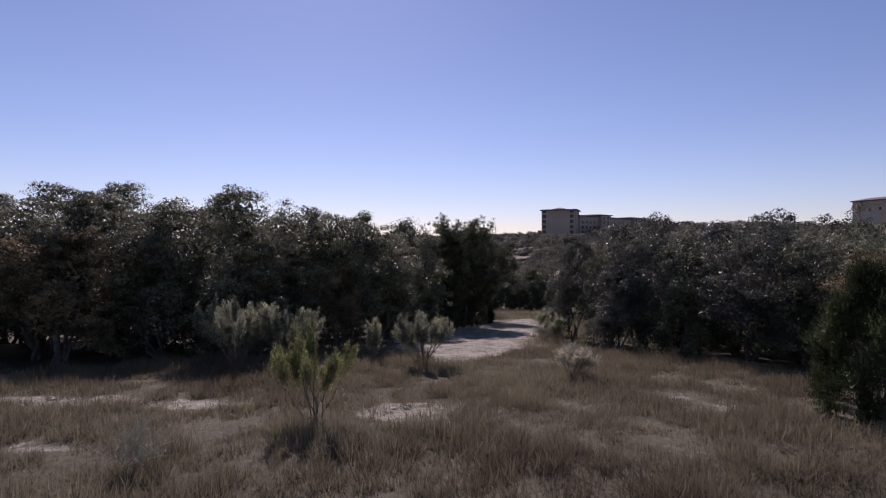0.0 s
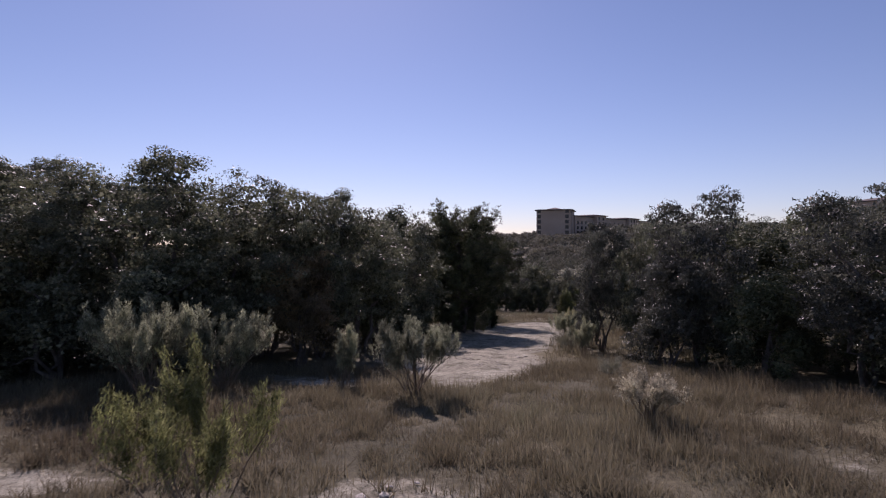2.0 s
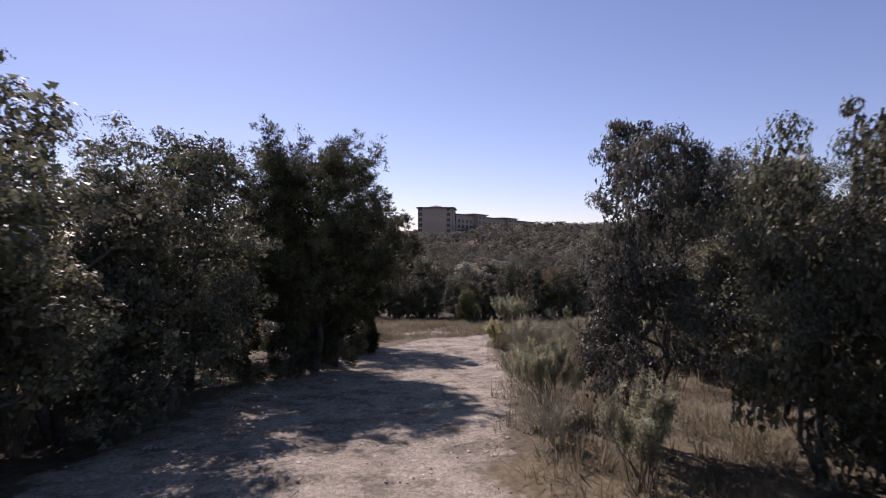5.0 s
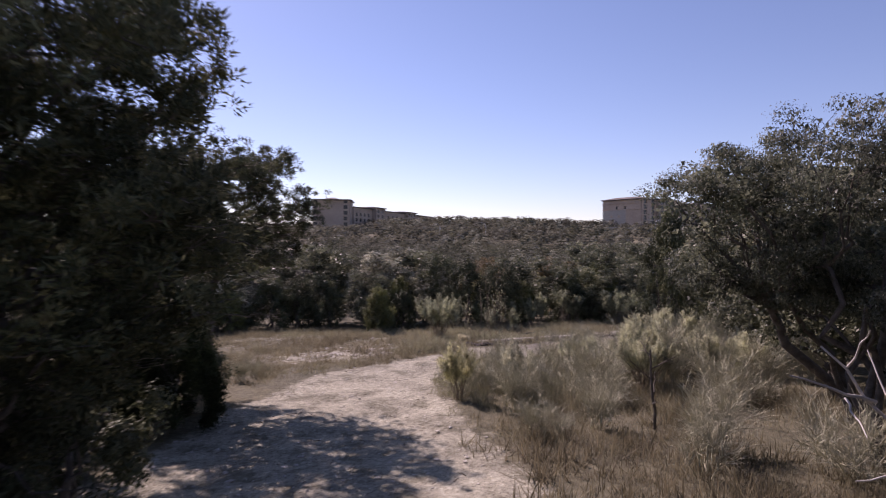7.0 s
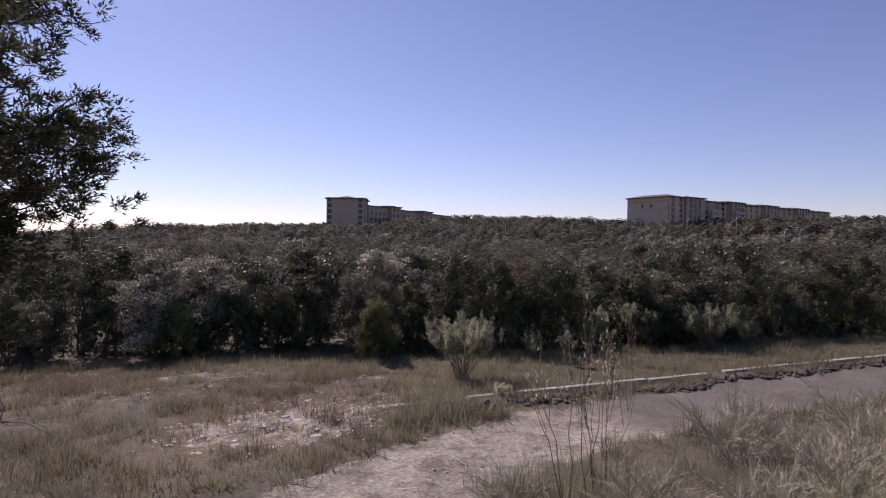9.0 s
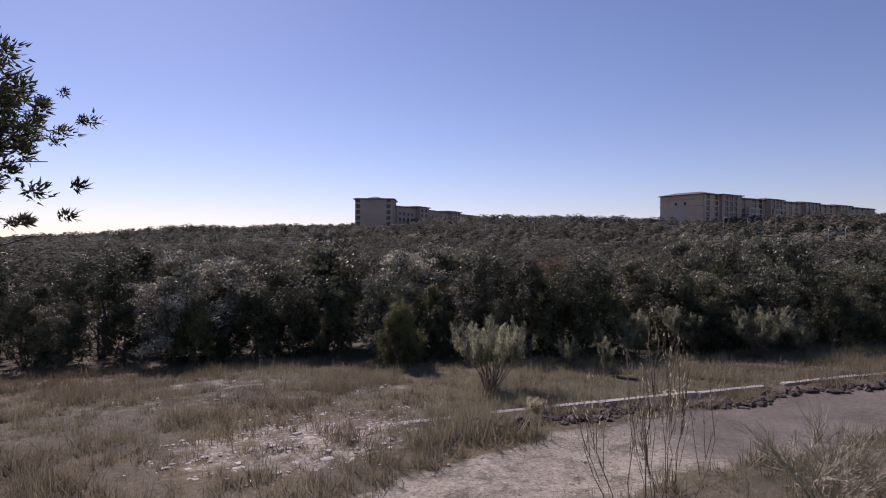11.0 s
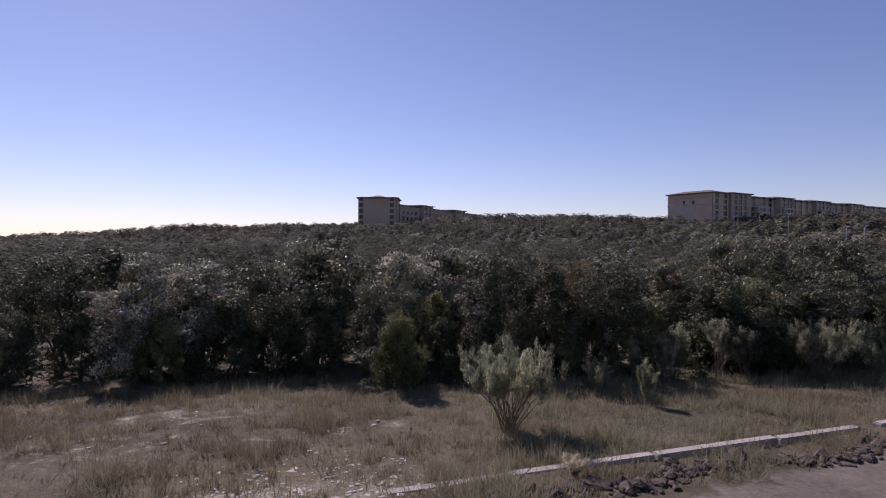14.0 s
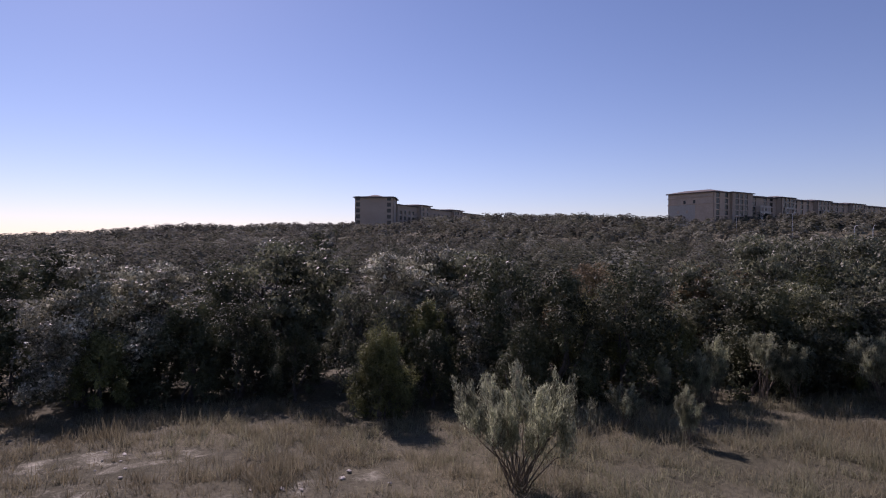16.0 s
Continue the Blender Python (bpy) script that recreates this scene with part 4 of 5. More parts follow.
for k, (a, b, w) in enumerate((((0.5, -0.6, 0.0), (-0.35, 0.5, 1.6), 0.035), ((-0.05, 0.1, 1.05), (-1.0, 0.4, 1.35), 0.025), ((0.1, -0.1, 0.7), (0.5, 0.5, 1.5), 0.02),
                               ((-0.2, 0.3, 1.4), (-0.7, -0.2, 1.9), 0.016), ((-0.4, 0.2, 1.1), (-0.9, -0.3, 0.9), 0.014), ((0.3, -0.3, 0.4), (-0.9, -0.2, 0.45), 0.02),
                               ((0.0, 0.0, 0.9), (0.7, -0.3, 1.2), 0.016))):
    piece = Build(720 + k)
    piece.limb(a, b, w * 0.95, w * 0.35, 0.03, 7, 6)
    pieces.append(("limb", piece.mesh("limb", True), PALE_WOOD))
plant("fallen_branch", pieces, "bleached bare branch leaning in the brush", "branch", 9.9, 32.4, 0, 1.0)

# ---- kerb, road edge, stones ----
KERB_Z = float(np.mean(land(np.linspace(10, 34, 40), np.full(40, 49.75))))
kerb = tagged(new("kerb"), "weathered pale concrete kerb half buried in grass", "kerb", kind="structure")
for x0, x1, dz in ((9.9, 11.95, -0.07), (12.0, 14.95, 0.0), (15.0, 17.95, 0.0), (18.0, 20.3, -0.05), (20.9, 23.95, 0.01), (24.0, 27.5, -0.02), (27.6, 34.0, -0.04)):
    bm = bmesh.new()
    bmesh.ops.create_cube(bm, size=1, matrix=Matrix.Diagonal((x1 - x0, 0.22, 0.42, 1)))
    bmesh.ops.bevel(bm, geom=bm.edges[:], offset=0.025, segments=2, affect="EDGES")
    me = bpy.data.meshes.new("kerb_stone")
    bm.to_mesh(me)
    bm.free()
    stone = put("kerb_stone", me, CONCRETE, kerb)
    stone.matrix_basis = pose((x0 + x1) / 2, 49.75, KERB_Z - 0.13 + 0.4 * dz, 0, 0, 0.4)
ICO = bmesh.new()
bmesh.ops.create_icosphere(ICO, subdivisions=1, radius=1)
ICO_V = np.array([v.co[:] for v in ICO.verts])
ICO_F = np.array([[v.index for v in f.verts] for f in ICO.faces])
ICO.free()


def lumps(name, places, sizes, flat, seed):
    """Many small uneven stones or clods as one mesh."""
    r = np.random.default_rng(seed)
    n, m = len(places), len(ICO_V)
    v = ICO_V[None] * r.uniform(0.65, 1.3, (n, m, 1)) * sizes[:, None, None] * (np.array([1, 1, flat]) * r.uniform(0.6, 1.4, (n, 1, 3)))
    a = r.uniform(0, 6.283, n)
    c, s = np.cos(a)[:, None], np.sin(a)[:, None]
    v = np.stack([v[..., 0] * c - v[..., 1] * s, v[..., 0] * s + v[..., 1] * c, v[..., 2]], -1) + places[:, None]
    f = (ICO_F[None] + (np.arange(n) * m)[:, None, None]).reshape(-1, 3)
    return np_mesh(name, v.reshape(-1, 3), [f])


def strewn(n, seed, x0, x1, y0, y1, keep):
    r = np.random.default_rng(seed)
    x, y = r.uniform(x0, x1, n), r.uniform(y0, y1, n)
    k = keep(x, y, r)
    x, y = x[k], y[k]
    return np.stack([x, y, land(x, y) - 0.09 * np.clip(along(x, y, TRACK), 0, 0.5)], 1), r


p, r = strewn(4200, 91, 10.2, 32, 47.6, 49.4, lambda x, y, r: np.abs(y - (48.75 + 0.25 * np.sin(x * 1.3) - 0.9 * np.clip((13 - x) / 3, 0, 1))) < r.uniform(0, 0.42, len(x)))
tagged(put("soil_clods", lumps("soil_clods", p + [0, 0, 0.02], (r.gamma(2.0, 0.022, len(p)) + 0.02) * np.where(p[:, 0] < 15, 1.35, 1.0), 0.75, 3), CLOD), "ridge of dark crumbled soil along the road", "soil", kind="stuff")
p, r = strewn(3200, 94, 4.8, 11.4, 47.0, 53, lambda x, y, r: r.random(len(x)) < np.clip(1.2 - np.hypot((x - 8.1) / 3.0, (y - 49.7) / 2.6), 0, 0.8))
tagged(put("rubble", lumps("rubble", p, r.gamma(1.4, 0.013, len(p)) + 0.01, 0.3, 5), ROCK), "broken limestone rubble on bare ground", "rubble", kind="stuff")
p, r = strewn(26000, 92, -5, 14, 17, 50, lambda x, y, r: (bareness(x, y) > 0.48) & (r.random(len(x)) < 0.5))
tagged(put("gravel", lumps("gravel", p, r.gamma(1.3, 0.008, len(p)) + 0.006, 0.5, 4), ROCK), "loose limestone gravel on the track", "gravel", kind="stuff")
p, r = strewn(2600, 96, -3.5, 9.5, 17, 46, lambda x, y, r: (bareness(x, y) > 0.4) & (r.random(len(x)) < np.clip(0.25 + 0.3 * wave(x, y, 1.3, 11), 0.05, 0.8)))
sticks = Build(97)
for q in p:
    a, half = r.uniform(0, 6.283), 0.5 * min(0.34, 0.04 + r.gamma(1.6, 0.035))
    d = np.array([np.cos(a) * half, np.sin(a) * half, r.normal(0, 0.012)])
    sticks.tube([q - d + [0, 0, 0.012], q + [r.normal(0, 0.2) * half, r.normal(0, 0.2) * half, 0.018], q + d + [0, 0, 0.012]], [0.006, 0.007, 0.003], 3)
tagged(put("stick_litter", sticks.mesh("stick_litter"), STEM), "broken dry sticks and leaf litter on the track", "litter", kind="stuff")
rocks = np.random.default_rng(93)
for k in range(44):
    cx, cy, rx, ry = BARE[(3, 3, 4, 5, 8, 1, 0)[k % 7]]
    x, y, s = cx + rocks.normal(0, rx * 0.55), cy + rocks.normal(0, ry * 0.6), rocks.uniform(0.035, 0.085)
    if k < 3:
        me = lumps("limestone_rock", np.zeros((1, 3)), np.array([1.0]), 0.34, 200 + k)
        me.materials.append(ROCK)
        bpy.context.view_layer.update()
        STONES = [me] if k == 0 else STONES + [me]
    ob = new("limestone_rock", STONES[k % 3])
    ob.matrix_basis = pose(x, y, foot(x, y) + 0.02, 0, 0, rocks.uniform(0, 360)) @ Matrix.Diagonal((s, s, s, 1))
    tagged(ob, "pale angular limestone rock lying in dry grass", "rock", "scattered limestone rocks")


# ---- dry grass ----
def grass(name, n, seed, x0, x1, y0, y1, tall, wide, label, blades=11, green=0.0, fade=1.2):
    r = np.random.default_rng(seed)
    x, y = r.uniform(x0, x1, n), r.uniform(y0, y1, n)
    keep = r.random(n) > 1.15 * bareness(x, y) + 0.08
    clump = wave(x, y, 0.9, 4) * 0.5 + wave(x, y, 2.3, 6) * 0.5
    keep &= r.random(n) < np.clip(0.85 + 0.5 * clump, 0.15, 1)
    for tx, ty, rad in TREES:
        near_ = np.hypot(x - tx, y - ty) < rad
        keep &= ~near_ | (r.random(n) < 0.12)
    edge = np.interp(x, EDGE_X, EDGE_Y) + 1.0
    keep &= y < edge
    keep &= ~((np.abs(y - 49.75) < 0.16) & (x > 9.9)) | (r.random(n) < 0.15)
    inner = np.minimum(np.minimum(x - x0, x1 - x), np.minimum(y - y0, y1 - y))
    keep &= r.random(n) < np.clip(0.1 + inner / fade, 0, 1)
    x, y, clump = x[keep], y[keep], clump[keep]
    m = len(x)
    h = tall * r.uniform(0.55, 1.25, m) * np.clip(0.78 + 0.55 * clump, 0.3, 1.8)
    tone = np.clip(0.45 + 0.35 * wave(x, y, 0.42, 8) * 0.6 + r.normal(0, 0.16, m) + 0.25 * (y > 49.9) * (x > 11) + green, 0, 1)
    X, Y, H, T = (np.repeat(k, blades) for k in (x, y, h, tone))
    N = len(X)
    a, lean = r.uniform(0, 6.283, N), np.abs(r.normal(0, 0.75, N))
    H = H * r.uniform(0.35, 1.1, N)
    bx, by = X + r.normal(0, 0.10, N), Y + r.normal(0, 0.10, N)
    bz = land(bx, by) - 0.03
    q = r.uniform(0, 6.283, N)
    side = np.stack([np.cos(q), np.sin(q), np.zeros(N)], 1) * (wide * r.uniform(0.6, 1.4, N))[:, None]
    base = np.stack([bx, by, bz], 1)
    out = np.stack([np.cos(a) * lean * H, np.sin(a) * lean * H, H * (1 - 0.25 * lean)], 1)
    v = np.stack([base - side, base + side, base + out], 1).reshape(-1, 3)
    me = np_mesh(name, v, [np.arange(N * 3).reshape(-1, 3)])
    me.attributes.new("tuft", "FLOAT", "POINT").data.foreach_set("value", np.repeat(T, 3).astype(np.float32))
    return tagged(put(name, me, DRY_GRASS), label, "grass", kind="stuff")


grass("dry_grass", 17000, 101, -12, 9.5, 3.0, 22, 0.38, 0.0075, "knee-high dry brown grass in the first clearing", 28, -0.10)
grass("dry_grass", 4500, 102, 4.0, 17, 21, 38, 0.5, 0.010, "tall dry grass and weeds beside the track", 18)
grass("dry_grass", 2300, 105, 7.0, 16, 29.5, 44.0, 0.5, 0.006, "waist-high dry weeds between track and road", 26, 0.16)
grass("dry_grass", 15500, 103, -6, 34, 44, 63, 0.45, 0.0085, "dry straw-coloured grass on the lower clearing", 22, 0.06)
grass("dry_grass", 5200, 108, -34, 36, -14, 48, 0.36, 0.014, "thin dry grass on the open ground round the clearing", 9, -0.05, 8.0)
grass("dry_grass", 420, 107, 8.5, 11.6, 40.4, 44.4, 0.9, 0.006, "waist-high pale weeds at the road's bend", 26, 0.4)
grass("dry_grass", 420, 106, 9.6, 12.6, 47.4, 49.5, 0.6, 0.010, "greenish tussocks of grass at the road's edge", 26, 0.5)
grass("dry_grass", 230, 109, 9.6, 13.6, 49.2, 50.4, 0.5, 0.008, "dry grass grown over the kerb's buried end", 26, 0.3, 0.3)
grass("dry_grass", 1600, 104, -12, 5, 20, 46, 0.3, 0.010, "sparse dry grass in the trees' shade", 14)


# ---- woods farther off ----
def woods(name, n, seed, r0, r1, cards, card, height, label, pale=0.0):
    """Far woods: crowns of leaf clumps and a few stems, one mesh. pale lifts the leaf tones to paint in haze."""
    r = np.random.default_rng(seed)
    b = np.radians(r.uniform(-40, 66, n))
    d = np.sqrt(r.uniform(r0 ** 2, r1 ** 2, n))
    x, y = 8 + d * np.sin(b), 42 + d * np.cos(b)
    keep = y > np.interp(x, EDGE_X, EDGE_Y) + 9.0
    for cx, cy, rx, ry in BARE[-3:]:
        keep &= np.hypot((x - cx) / rx, (y - cy) / (ry * 1.5)) > 0.8
    for cx, cy, ang, lx, ly in FOOTPRINTS:
        c, s = math.cos(radians(ang)), math.sin(radians(ang))
        u, w = (x - cx) * c + (y - cy) * s, -(x - cx) * s + (y - cy) * c
        keep &= ~((u > -3) & (u < lx + 3) & (w > -3) & (w < ly + 3))
    x, y, d = x[keep], y[keep], d[keep]
    n = len(x)
    h = height * r.uniform(0.65, 1.2, n)
    deg = np.degrees(np.arctan2(x - 8, y - 42))
    scrub = ((deg > 43.6) & (deg < 45.6) & (d > 120) & (d < 160)) | ((deg > 5.4) & (deg < 9) & (d > 95) & (d < 200))
    h = np.where(scrub, 0.28 * h, np.where((deg > 37.5) & (d > 112), 0.9 * h, h))
    h = np.where((deg > 5.0) & (deg < 9.4) & (d > 45) & (d <= 95), 0.72 * h, h)
    rad = np.where(scrub, 1.0, 0) + h * r.uniform(0.38, 0.55, n)
    shape = r.uniform(0.5, 1.4, n)
    z = land(x, y)
    k = np.repeat(np.arange(n), cards)
    N = len(k)
    f = 0.16 + 0.84 * r.random(N) ** 0.8
    a = r.uniform(0, 6.283, N)
    wide = rad[k] * np.minimum(1, (f + 0.15) * 3) * (1 - f ** 2.4) ** (0.5 * shape[k]) * (1 + 0.25 * np.sin(3 * a + k) + 0.18 * np.sin(7 * f + 5 * a + k * 2))
    ctr = np.stack([x[k] + wide * np.cos(a), y[k] + wide * np.sin(a), z[k] + h[k] * (0.05 + 0.95 * f)], 1)
    w = Build(seed + 1)
    size = card * (0.75 + 0.5 * (d[k] / r1)) * r.uniform(0.6, 1.3, N)
    nn = np.stack([np.cos(a) * (1.15 - f), np.sin(a) * (1.15 - f), 0.15 + 0.9 * f], 1) + r.normal(0, 0.14, (N, 3))
    w.blades(ctr, nn, size, size * 0.8)
    me = w.mesh(name)
    # tone differs from tree to tree; pale raises its floor as painted haze
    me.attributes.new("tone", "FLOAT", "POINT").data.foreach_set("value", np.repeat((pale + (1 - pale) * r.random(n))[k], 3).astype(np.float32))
    return tagged(put(name, me, FAR_LEAF), label, "woods", kind="stuff")


FOOTPRINTS = [(57.0, 324.0, -18.5, 22.0, 20.0), (75.0, 322.0, 45.0, 110.0, 18.0), (172.0, 210.5, 13.5, 154.0, 21.0)]
woods("valley_woods", 900, 111, 25, 112, 340, 0.31, 4.7, "mixed juniper and oak woods filling the valley")
# the hillside's leaves are paler to stand in for distance haze
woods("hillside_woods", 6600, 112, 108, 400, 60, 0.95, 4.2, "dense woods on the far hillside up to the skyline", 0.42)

# ---- buildings on the ridge ----


def wall_with(width, height, holes, depth=0.35):
    """A wall in the xz plane, facing -y, with openings (x, z, w, h) right through its thickness."""
    xs = sorted({0.0, width, *(v for x, z, w, h in holes for v in (x, x + w))})
    zs = sorted({0.0, height, *(v for x, z, w, h in holes for v in (z, z + h))})
    v, q = [], []

    def quad(*pts):
        q.append([len(v) + i for i in range(4)])
        v.extend(pts)

    for x0, x1 in zip(xs, xs[1:]):
        for z0, z1 in zip(zs, zs[1:]):
            cx, cz = (x0 + x1) / 2, (z0 + z1) / 2
            if any(x < cx < x + w and z < cz < z + h for x, z, w, h in holes):
                continue
            quad((x0, 0, z0), (x1, 0, z0), (x1, 0, z1), (x0, 0, z1))
            quad((x1, depth, z0), (x0, depth, z0), (x0, depth, z1), (x1, depth, z1))
    for x, z, w, h in holes + [(0, 0, width, height)]:
        quad((x, 0, z), (x, depth, z), (x, depth, z + h), (x, 0, z + h))
        quad((x + w, depth, z), (x + w, 0, z), (x + w, 0, z + h), (x + w, depth, z + h))
        quad((x, depth, z), (x, 0, z), (x + w, 0, z), (x + w, depth, z))
        quad((x, 0, z + h), (x, depth, z + h), (x + w, depth, z + h), (x + w, 0, z + h))
    return np_mesh("wall", np.array(v, float), [q])


def box_mesh(name, x0, x1, y0, y1, z0, z1, bevel=0.0):
    bm = bmesh.new()
    bmesh.ops.create_cube(bm, size=1, matrix=Matrix.Translation(((x0 + x1) / 2, (y0 + y1) / 2, (z0 + z1) / 2)) @ Matrix.Diagonal((x1 - x0, y1 - y0, z1 - z0, 1)))
    if bevel:
        bmesh.ops.bevel(bm, geom=bm.edges[:], offset=bevel, segments=1, affect="EDGES")
    me = bpy.data.meshes.new(name)
    bm.to_mesh(me)
    bm.free()
    return me


def hip_roof(name, x0, x1, y0, y1, z, rise, eave=0.9):
    """A low hipped roof with a thick eave."""
    x0, x1, y0, y1 = x0 - eave, x1 + eave, y0 - eave, y1 + eave
    in_ = min(x1 - x0, y1 - y0) * 0.42
    v = [(x0, y0, z), (x1, y0, z), (x1, y1, z), (x0, y1, z), (x0, y0, z + 0.45), (x1, y0, z + 0.45), (x1, y1, z + 0.45), (x0, y1, z + 0.45),
         (x0 + in_, y0 + in_, z + rise), (x1 - in_, y0 + in_, z + rise), (x1 - in_, y1 - in_, z + rise), (x0 + in_, y1 - in_, z + rise)]
    q = [(3, 2, 1, 0), (0, 1, 5, 4), (1, 2, 6, 5), (2, 3, 7, 6), (3, 0, 4, 7), (4, 5, 9, 8), (5, 6, 10, 9), (6, 7, 11, 10), (7, 4, 8, 11), (8, 9, 10, 11)]
    return np_mesh(name, np.array(v, float), [q])


PANES = {}


def window(parent, x, z, w, h):
    """A pane set back in its opening, with a frame round it."""
    key = (round(w, 2), round(h, 2))
    if key not in PANES:
        PANES[key] = (wall_with(w, h, [(0.05, 0.05, w / 2 - 0.07, h - 0.10), (w / 2 + 0.02, 0.05, w / 2 - 0.07, h - 0.10)], 0.08), box_mesh("pane", 0.06, w - 0.06, 0.03, 0.05, 0.06, h - 0.06))
    frame_mesh, pane_mesh = PANES[key]
    f = put("window", frame_mesh, ROOF_TILE, parent)
    f.matrix_basis = pose(x, 0.22, z)
    put("pane", pane_mesh, GLASS, f)


def block(parent, x0, x1, y0, y1, h, front, side=(), material=STUCCO, rise=1.2):
    """One block of a building: four walls with their openings, windows, floor slabs' shadowed depth and a roof."""
    m_front, m_side = pose(x0, y0, 0), pose(x0, y1, 0, 0, 0, -90)
    a = put("wall", wall_with(x1 - x0, h, list(front)), material, parent)
    a.matrix_basis = m_front
    b = put("wall", wall_with(y1 - y0, h, list(side)), material, parent)
    b.matrix_basis = m_side
    c = put("wall", wall_with(x1 - x0, h, []), material, parent)
    c.matrix_basis = pose(x1, y1, 0, 0, 0, 180)
    d = put("wall", wall_with(y1 - y0, h, []), material, parent)
    d.matrix_basis = pose(x1, y0, 0, 0, 0, 90)
    put("roof", hip_roof("roof", x0, x1, y0, y1, h, rise), ROOF_TILE, parent)
    for (holes, wall_ob) in ((front, a), (side, b)):
        for x, z, w, hh in holes:
            window(wall_ob, x, z, w, hh)


def at_site(ob, x, y, z, turn):
    ob.matrix_basis = pose(x, y, z, 0, 0, turn)
    return ob


# long block of flats at the right of the ridge
FLOOR = 3.0
flats = at_site(tagged(new("apartment_building"), "long five-storey tan apartment building with low hipped roofs", "building"), 172.0, 210.5, 6.15, 13.5)
flats.matrix_basis = flats.matrix_basis @ Matrix.Scale(0.75, 4)
H = 18.4
rows_of = [1.0 + FLOOR * k for k in range(6)]


def columns(xs, w=1.7, h=1.9, skip=0):
    return [(x, z, w * 1.55, h * 1.28) for x in xs for z in rows_of[skip:]]


block(flats, 0, 14, 0, 26, H, columns((2.2, 9.6), 1.9), [(9.0, 7.2, 1.4, 1.7), (14.5, 10.2, 1.4, 1.7), (14.5, 13.2, 1.4, 1.7), (9.0, 13.2, 1.4, 1.7)], STONE_WALL, 2.0)
block(flats, 14.05, 33, -1.2, 22, H + 0.3, columns((3.0, 7.2, 11.4), 1.9), (), STUCCO, 1.2)
block(flats, 33.05, 60, 0.8, 20, H - 0.9, columns((3.2, 14.0, 20.5), 2.2), (), STUCCO, 1.2)
block(flats, 60.05, 74, -2.2, 18, H - 0.3, columns((2.0, 6.0, 10.0), 1.9, skip=1), (), STUCCO, 1.6)
block(flats, 74.05, 101, 0.4, 18, H - 1.0, columns((5.0, 12.0, 19.0), 2.0), (), STONE_WALL, 1.2)
block(flats, 101.05, 117, -2.0, 18, H - 0.3, columns((2.0, 6.5, 11.0), 1.9), (), STUCCO, 1.6)
block(flats, 117.05, 146, 0.4, 18, H - 1.0, columns((5.0, 12.0, 20.0), 2.0), (), STUCCO, 1.2)
block(flats, 146.05, 162, -2.0, 18, H - 0.3, columns((2.0, 6.5, 11.0), 1.9), (), STUCCO, 1.6)
block(flats, 162.05, 204, 0.4, 18, H - 1.0, columns((5.0, 12.0, 20.0, 30.0), 2.0), (), STUCCO, 1.2)
for x in (37.5, 63.0, 106.0, 151.0):
    bay = put("balcony_bay", wall_with(10.5, 13.0, [(x_, z_, 2.2, 1.9) for x_ in (1.0, 4.2, 7.3) for z_ in (1.0, 4.0, 7.0, 10.0)], 0.4), STUCCO_PALE, flats)
    bay.matrix_basis = pose(x, -2.9, 0)

panel = put("wall_panel", wall_with(15.5, 12.6, [(5.0, 8.2, 1.4, 1.6), (10.2, 8.2, 1.4, 1.6), (5.0, 4.6, 1.4, 1.6)], 0.12), STUCCO_PALE, flats, "paler panel of wall between corner piers")
panel.matrix_basis = pose(-0.14, 25.6, 0, 0, 0, -90)
for z in (12.7, 16.2):
    put("cornice", box_mesh("cornice", -0.35, -0.002, -0.3, 26.3, z, z + 0.35, 0.05), STONE_WALL, flats)

# the block at the left of the ridge: a tower and wings behind it
tower = at_site(tagged(new("apartment_building"), "tan apartment building with a blank end tower and stepped wings", "building"), 57.0, 324.0, 5.0, -18.5)
ledges = [(0.5, 1.2 + FLOOR * k, 2.0, 2.1) for k in range(6)]
block(tower, 0, 19.5, 0, 19, 17.6, ledges + [(16.0, 1.2 + FLOOR * k, 2.0, 2.0) for k in range(6)], [(1.0, 1.2 + FLOOR * k, 2.2, 2.1) for k in range(6)], STUCCO, 1.0)
put("roof_cap", hip_roof("roof_cap", 6, 13, 4, 12, 18.2, 1.4, 0.4), ROOF_TILE, tower)
wings = at_site(tagged(new("apartment_building"), "stepped wings of tan flats behind the tower", "building"), 80.5, 331.0, 5.0, 45.0)
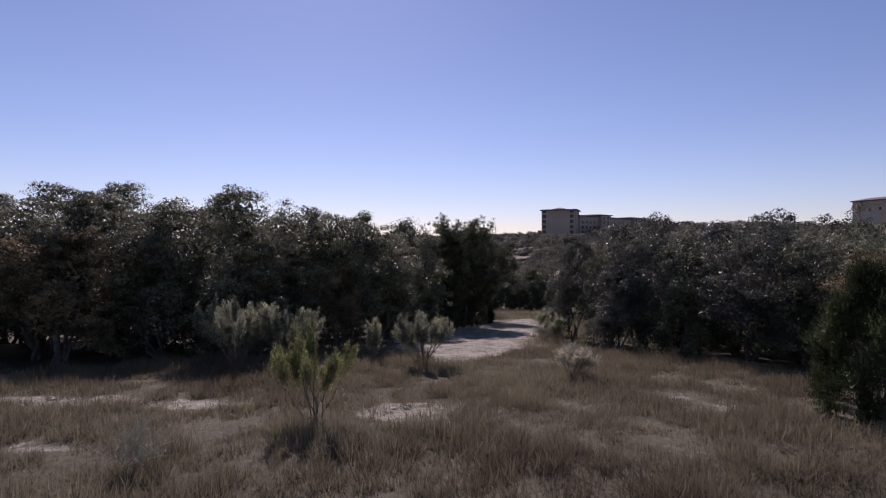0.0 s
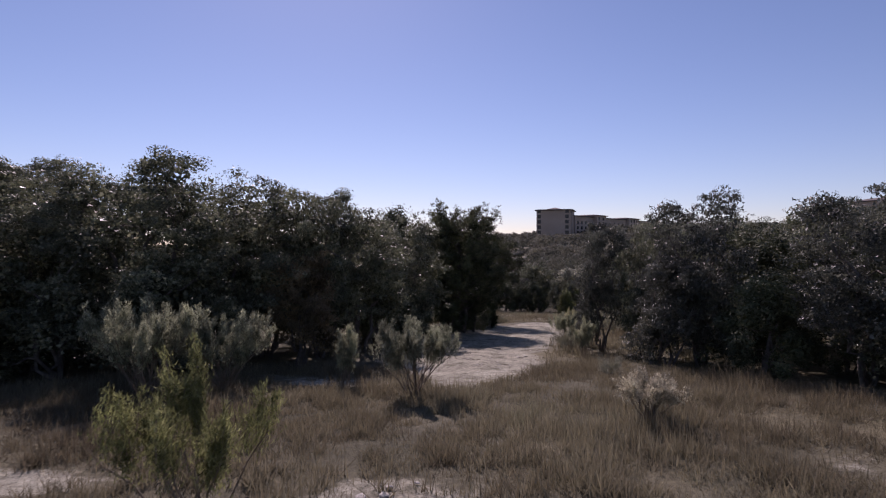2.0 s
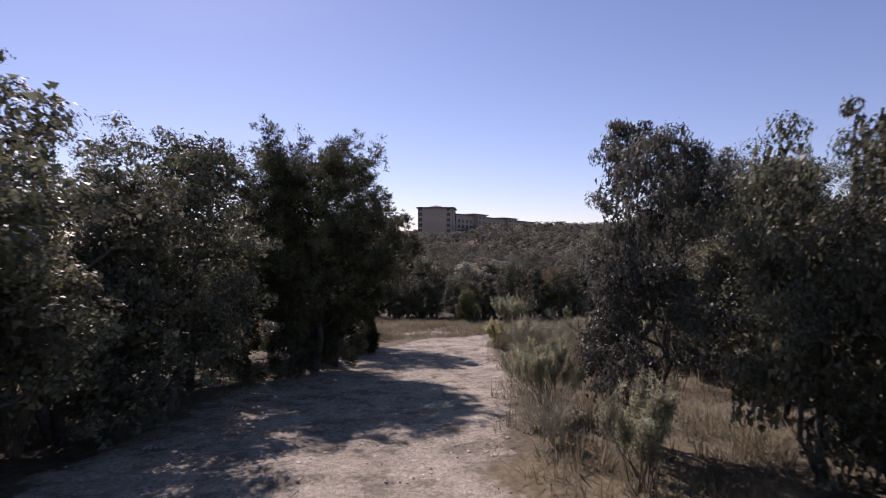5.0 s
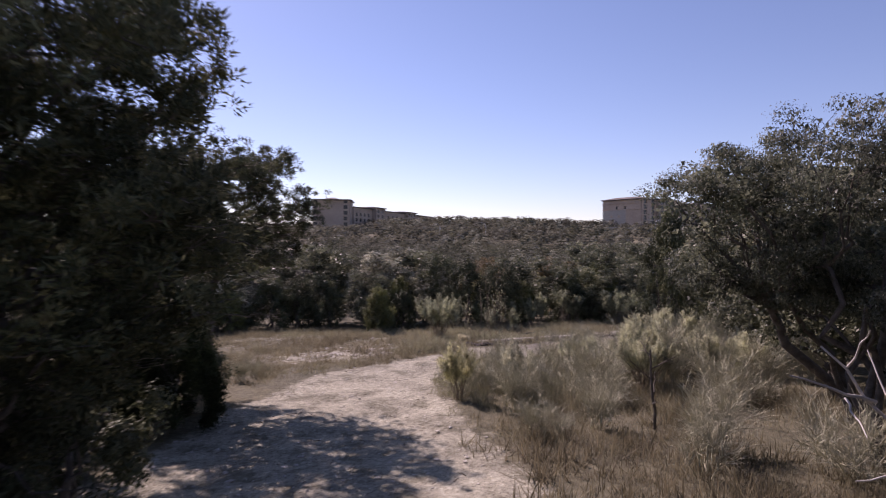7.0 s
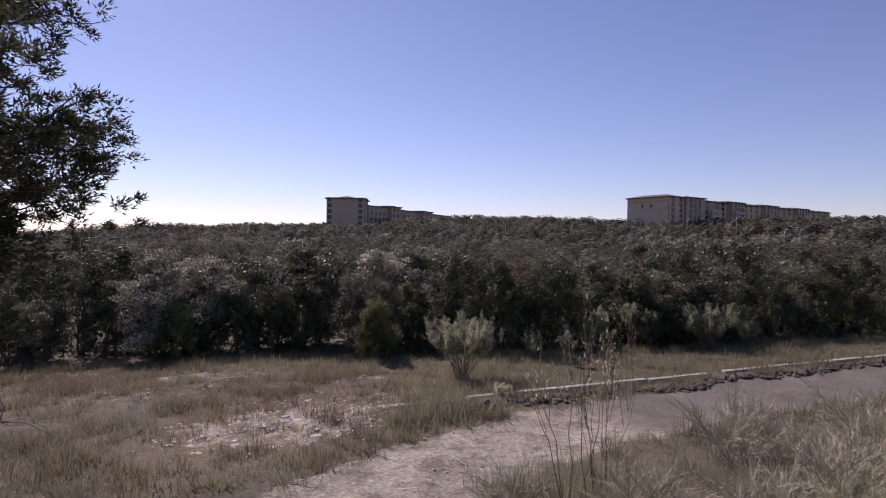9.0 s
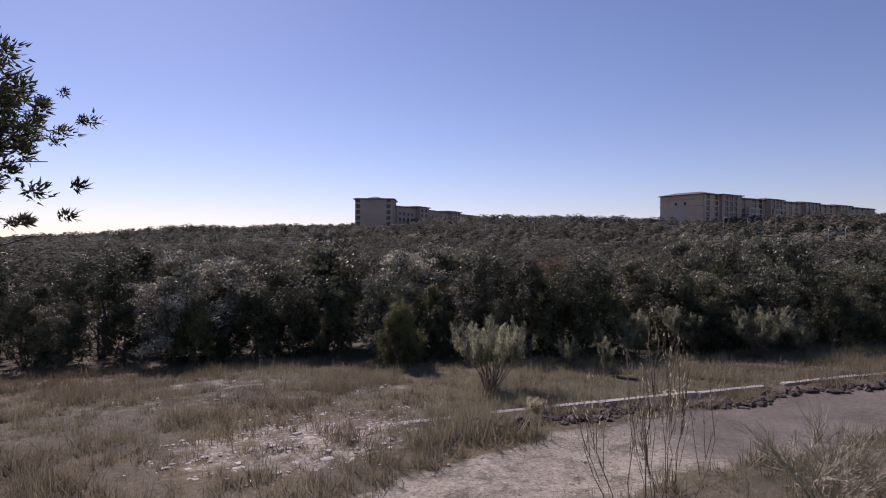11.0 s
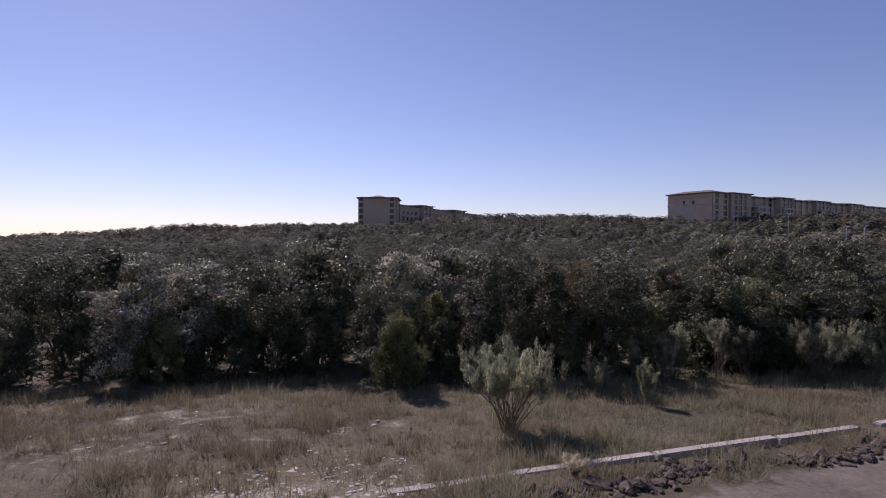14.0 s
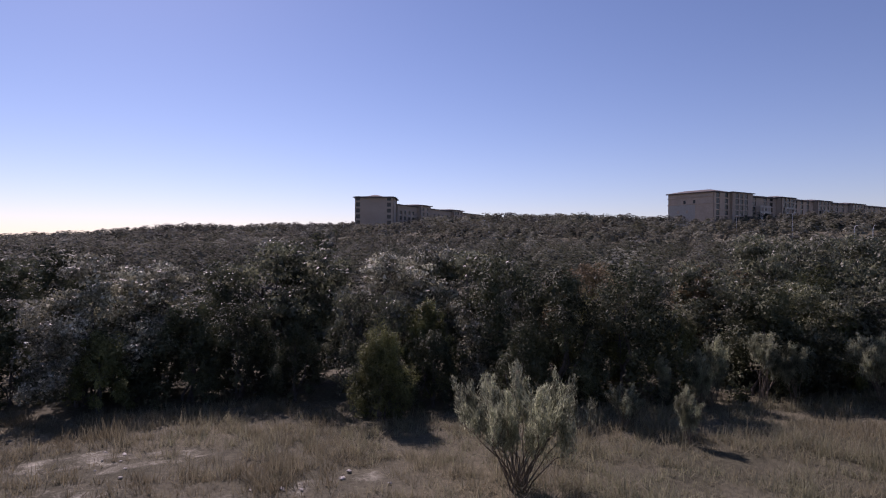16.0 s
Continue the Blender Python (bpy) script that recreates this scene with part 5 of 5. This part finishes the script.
three = [1.4, 4.4, 7.4, 10.4, 13.2]
for x0, x1, y0, h, xs in ((0, 22, 0, 15.0, (2.5, 7.0, 11.5, 16.0)), (22.05, 34, -2.0, 15.9, (2.0, 7.0)), (34.05, 66, 0.5, 14.8, (3.0, 8.0, 14.0, 20.0, 26.0)),
                          (66.05, 80, -1.5, 15.6, (2.0, 6.0, 10.0)), (80.05, 118, 0.5, 14.6, (4.0, 12.0, 20.0, 28.0))):
    block(wings, x0, x1, y0, 16, h, [(x, z, 2.3, 1.9) for x in xs for z in three if z + 2.0 < h], (), STUCCO, 1.2)

# terrace wall and street lamps below the long block
terrace = tagged(put("retaining_wall", box_mesh("retaining_wall", 0, 10.8, 0, 0.4, 0, 1.9, 0.06), CONCRETE), "pale concrete retaining wall on the hillside", "retaining wall", kind="structure")
terrace.matrix_basis = pose(147.8, 204.5, 5.55, 0, 0, -32.8)
POLE = Build(95)
POLE.tube([(0, 0, 0), (0, 0, 0.5), (0, 0, 9.0)], [0.16, 0.12, 0.08], 8)
pole_mesh = POLE.mesh("pole", True)
ARM = Build(96)
ARM.tube([(0, 0, 8.9), (0.4, 0, 9.7), (1.2, 0, 10.2), (2.2, 0, 10.3)], [0.07, 0.06, 0.06, 0.05], 6)
arm_mesh = ARM.mesh("arm", True)
head_mesh = box_mesh("lamp_head", 2.0, 3.0, -0.18, 0.18, 10.22, 10.42, 0.05)
for x, y, turn in ((86.0, 186.0, 160), (72.0, 190.0, 160), (112.0, 116.3, 20), (113.4, 114.0, 20), (141.6, 153.0, 10), (45.5, 286.0, 30), (137.1, 166.5, 10), (143.1, 163.5, 20)):
    lamp = tagged(new("street_lamp"), "galvanised street lamp with a curved arm above the trees", "street lamp", "street lamps on the hill road")
    put("pole", pole_mesh, METAL, lamp), put("arm", arm_mesh, METAL, lamp), put("lamp_head", head_mesh, METAL, lamp)
    lamp.matrix_basis = pose(x, y, float(land(x, y)), 0, 0, turn) @ Matrix.Diagonal((0.6, 0.6, 0.6, 1))
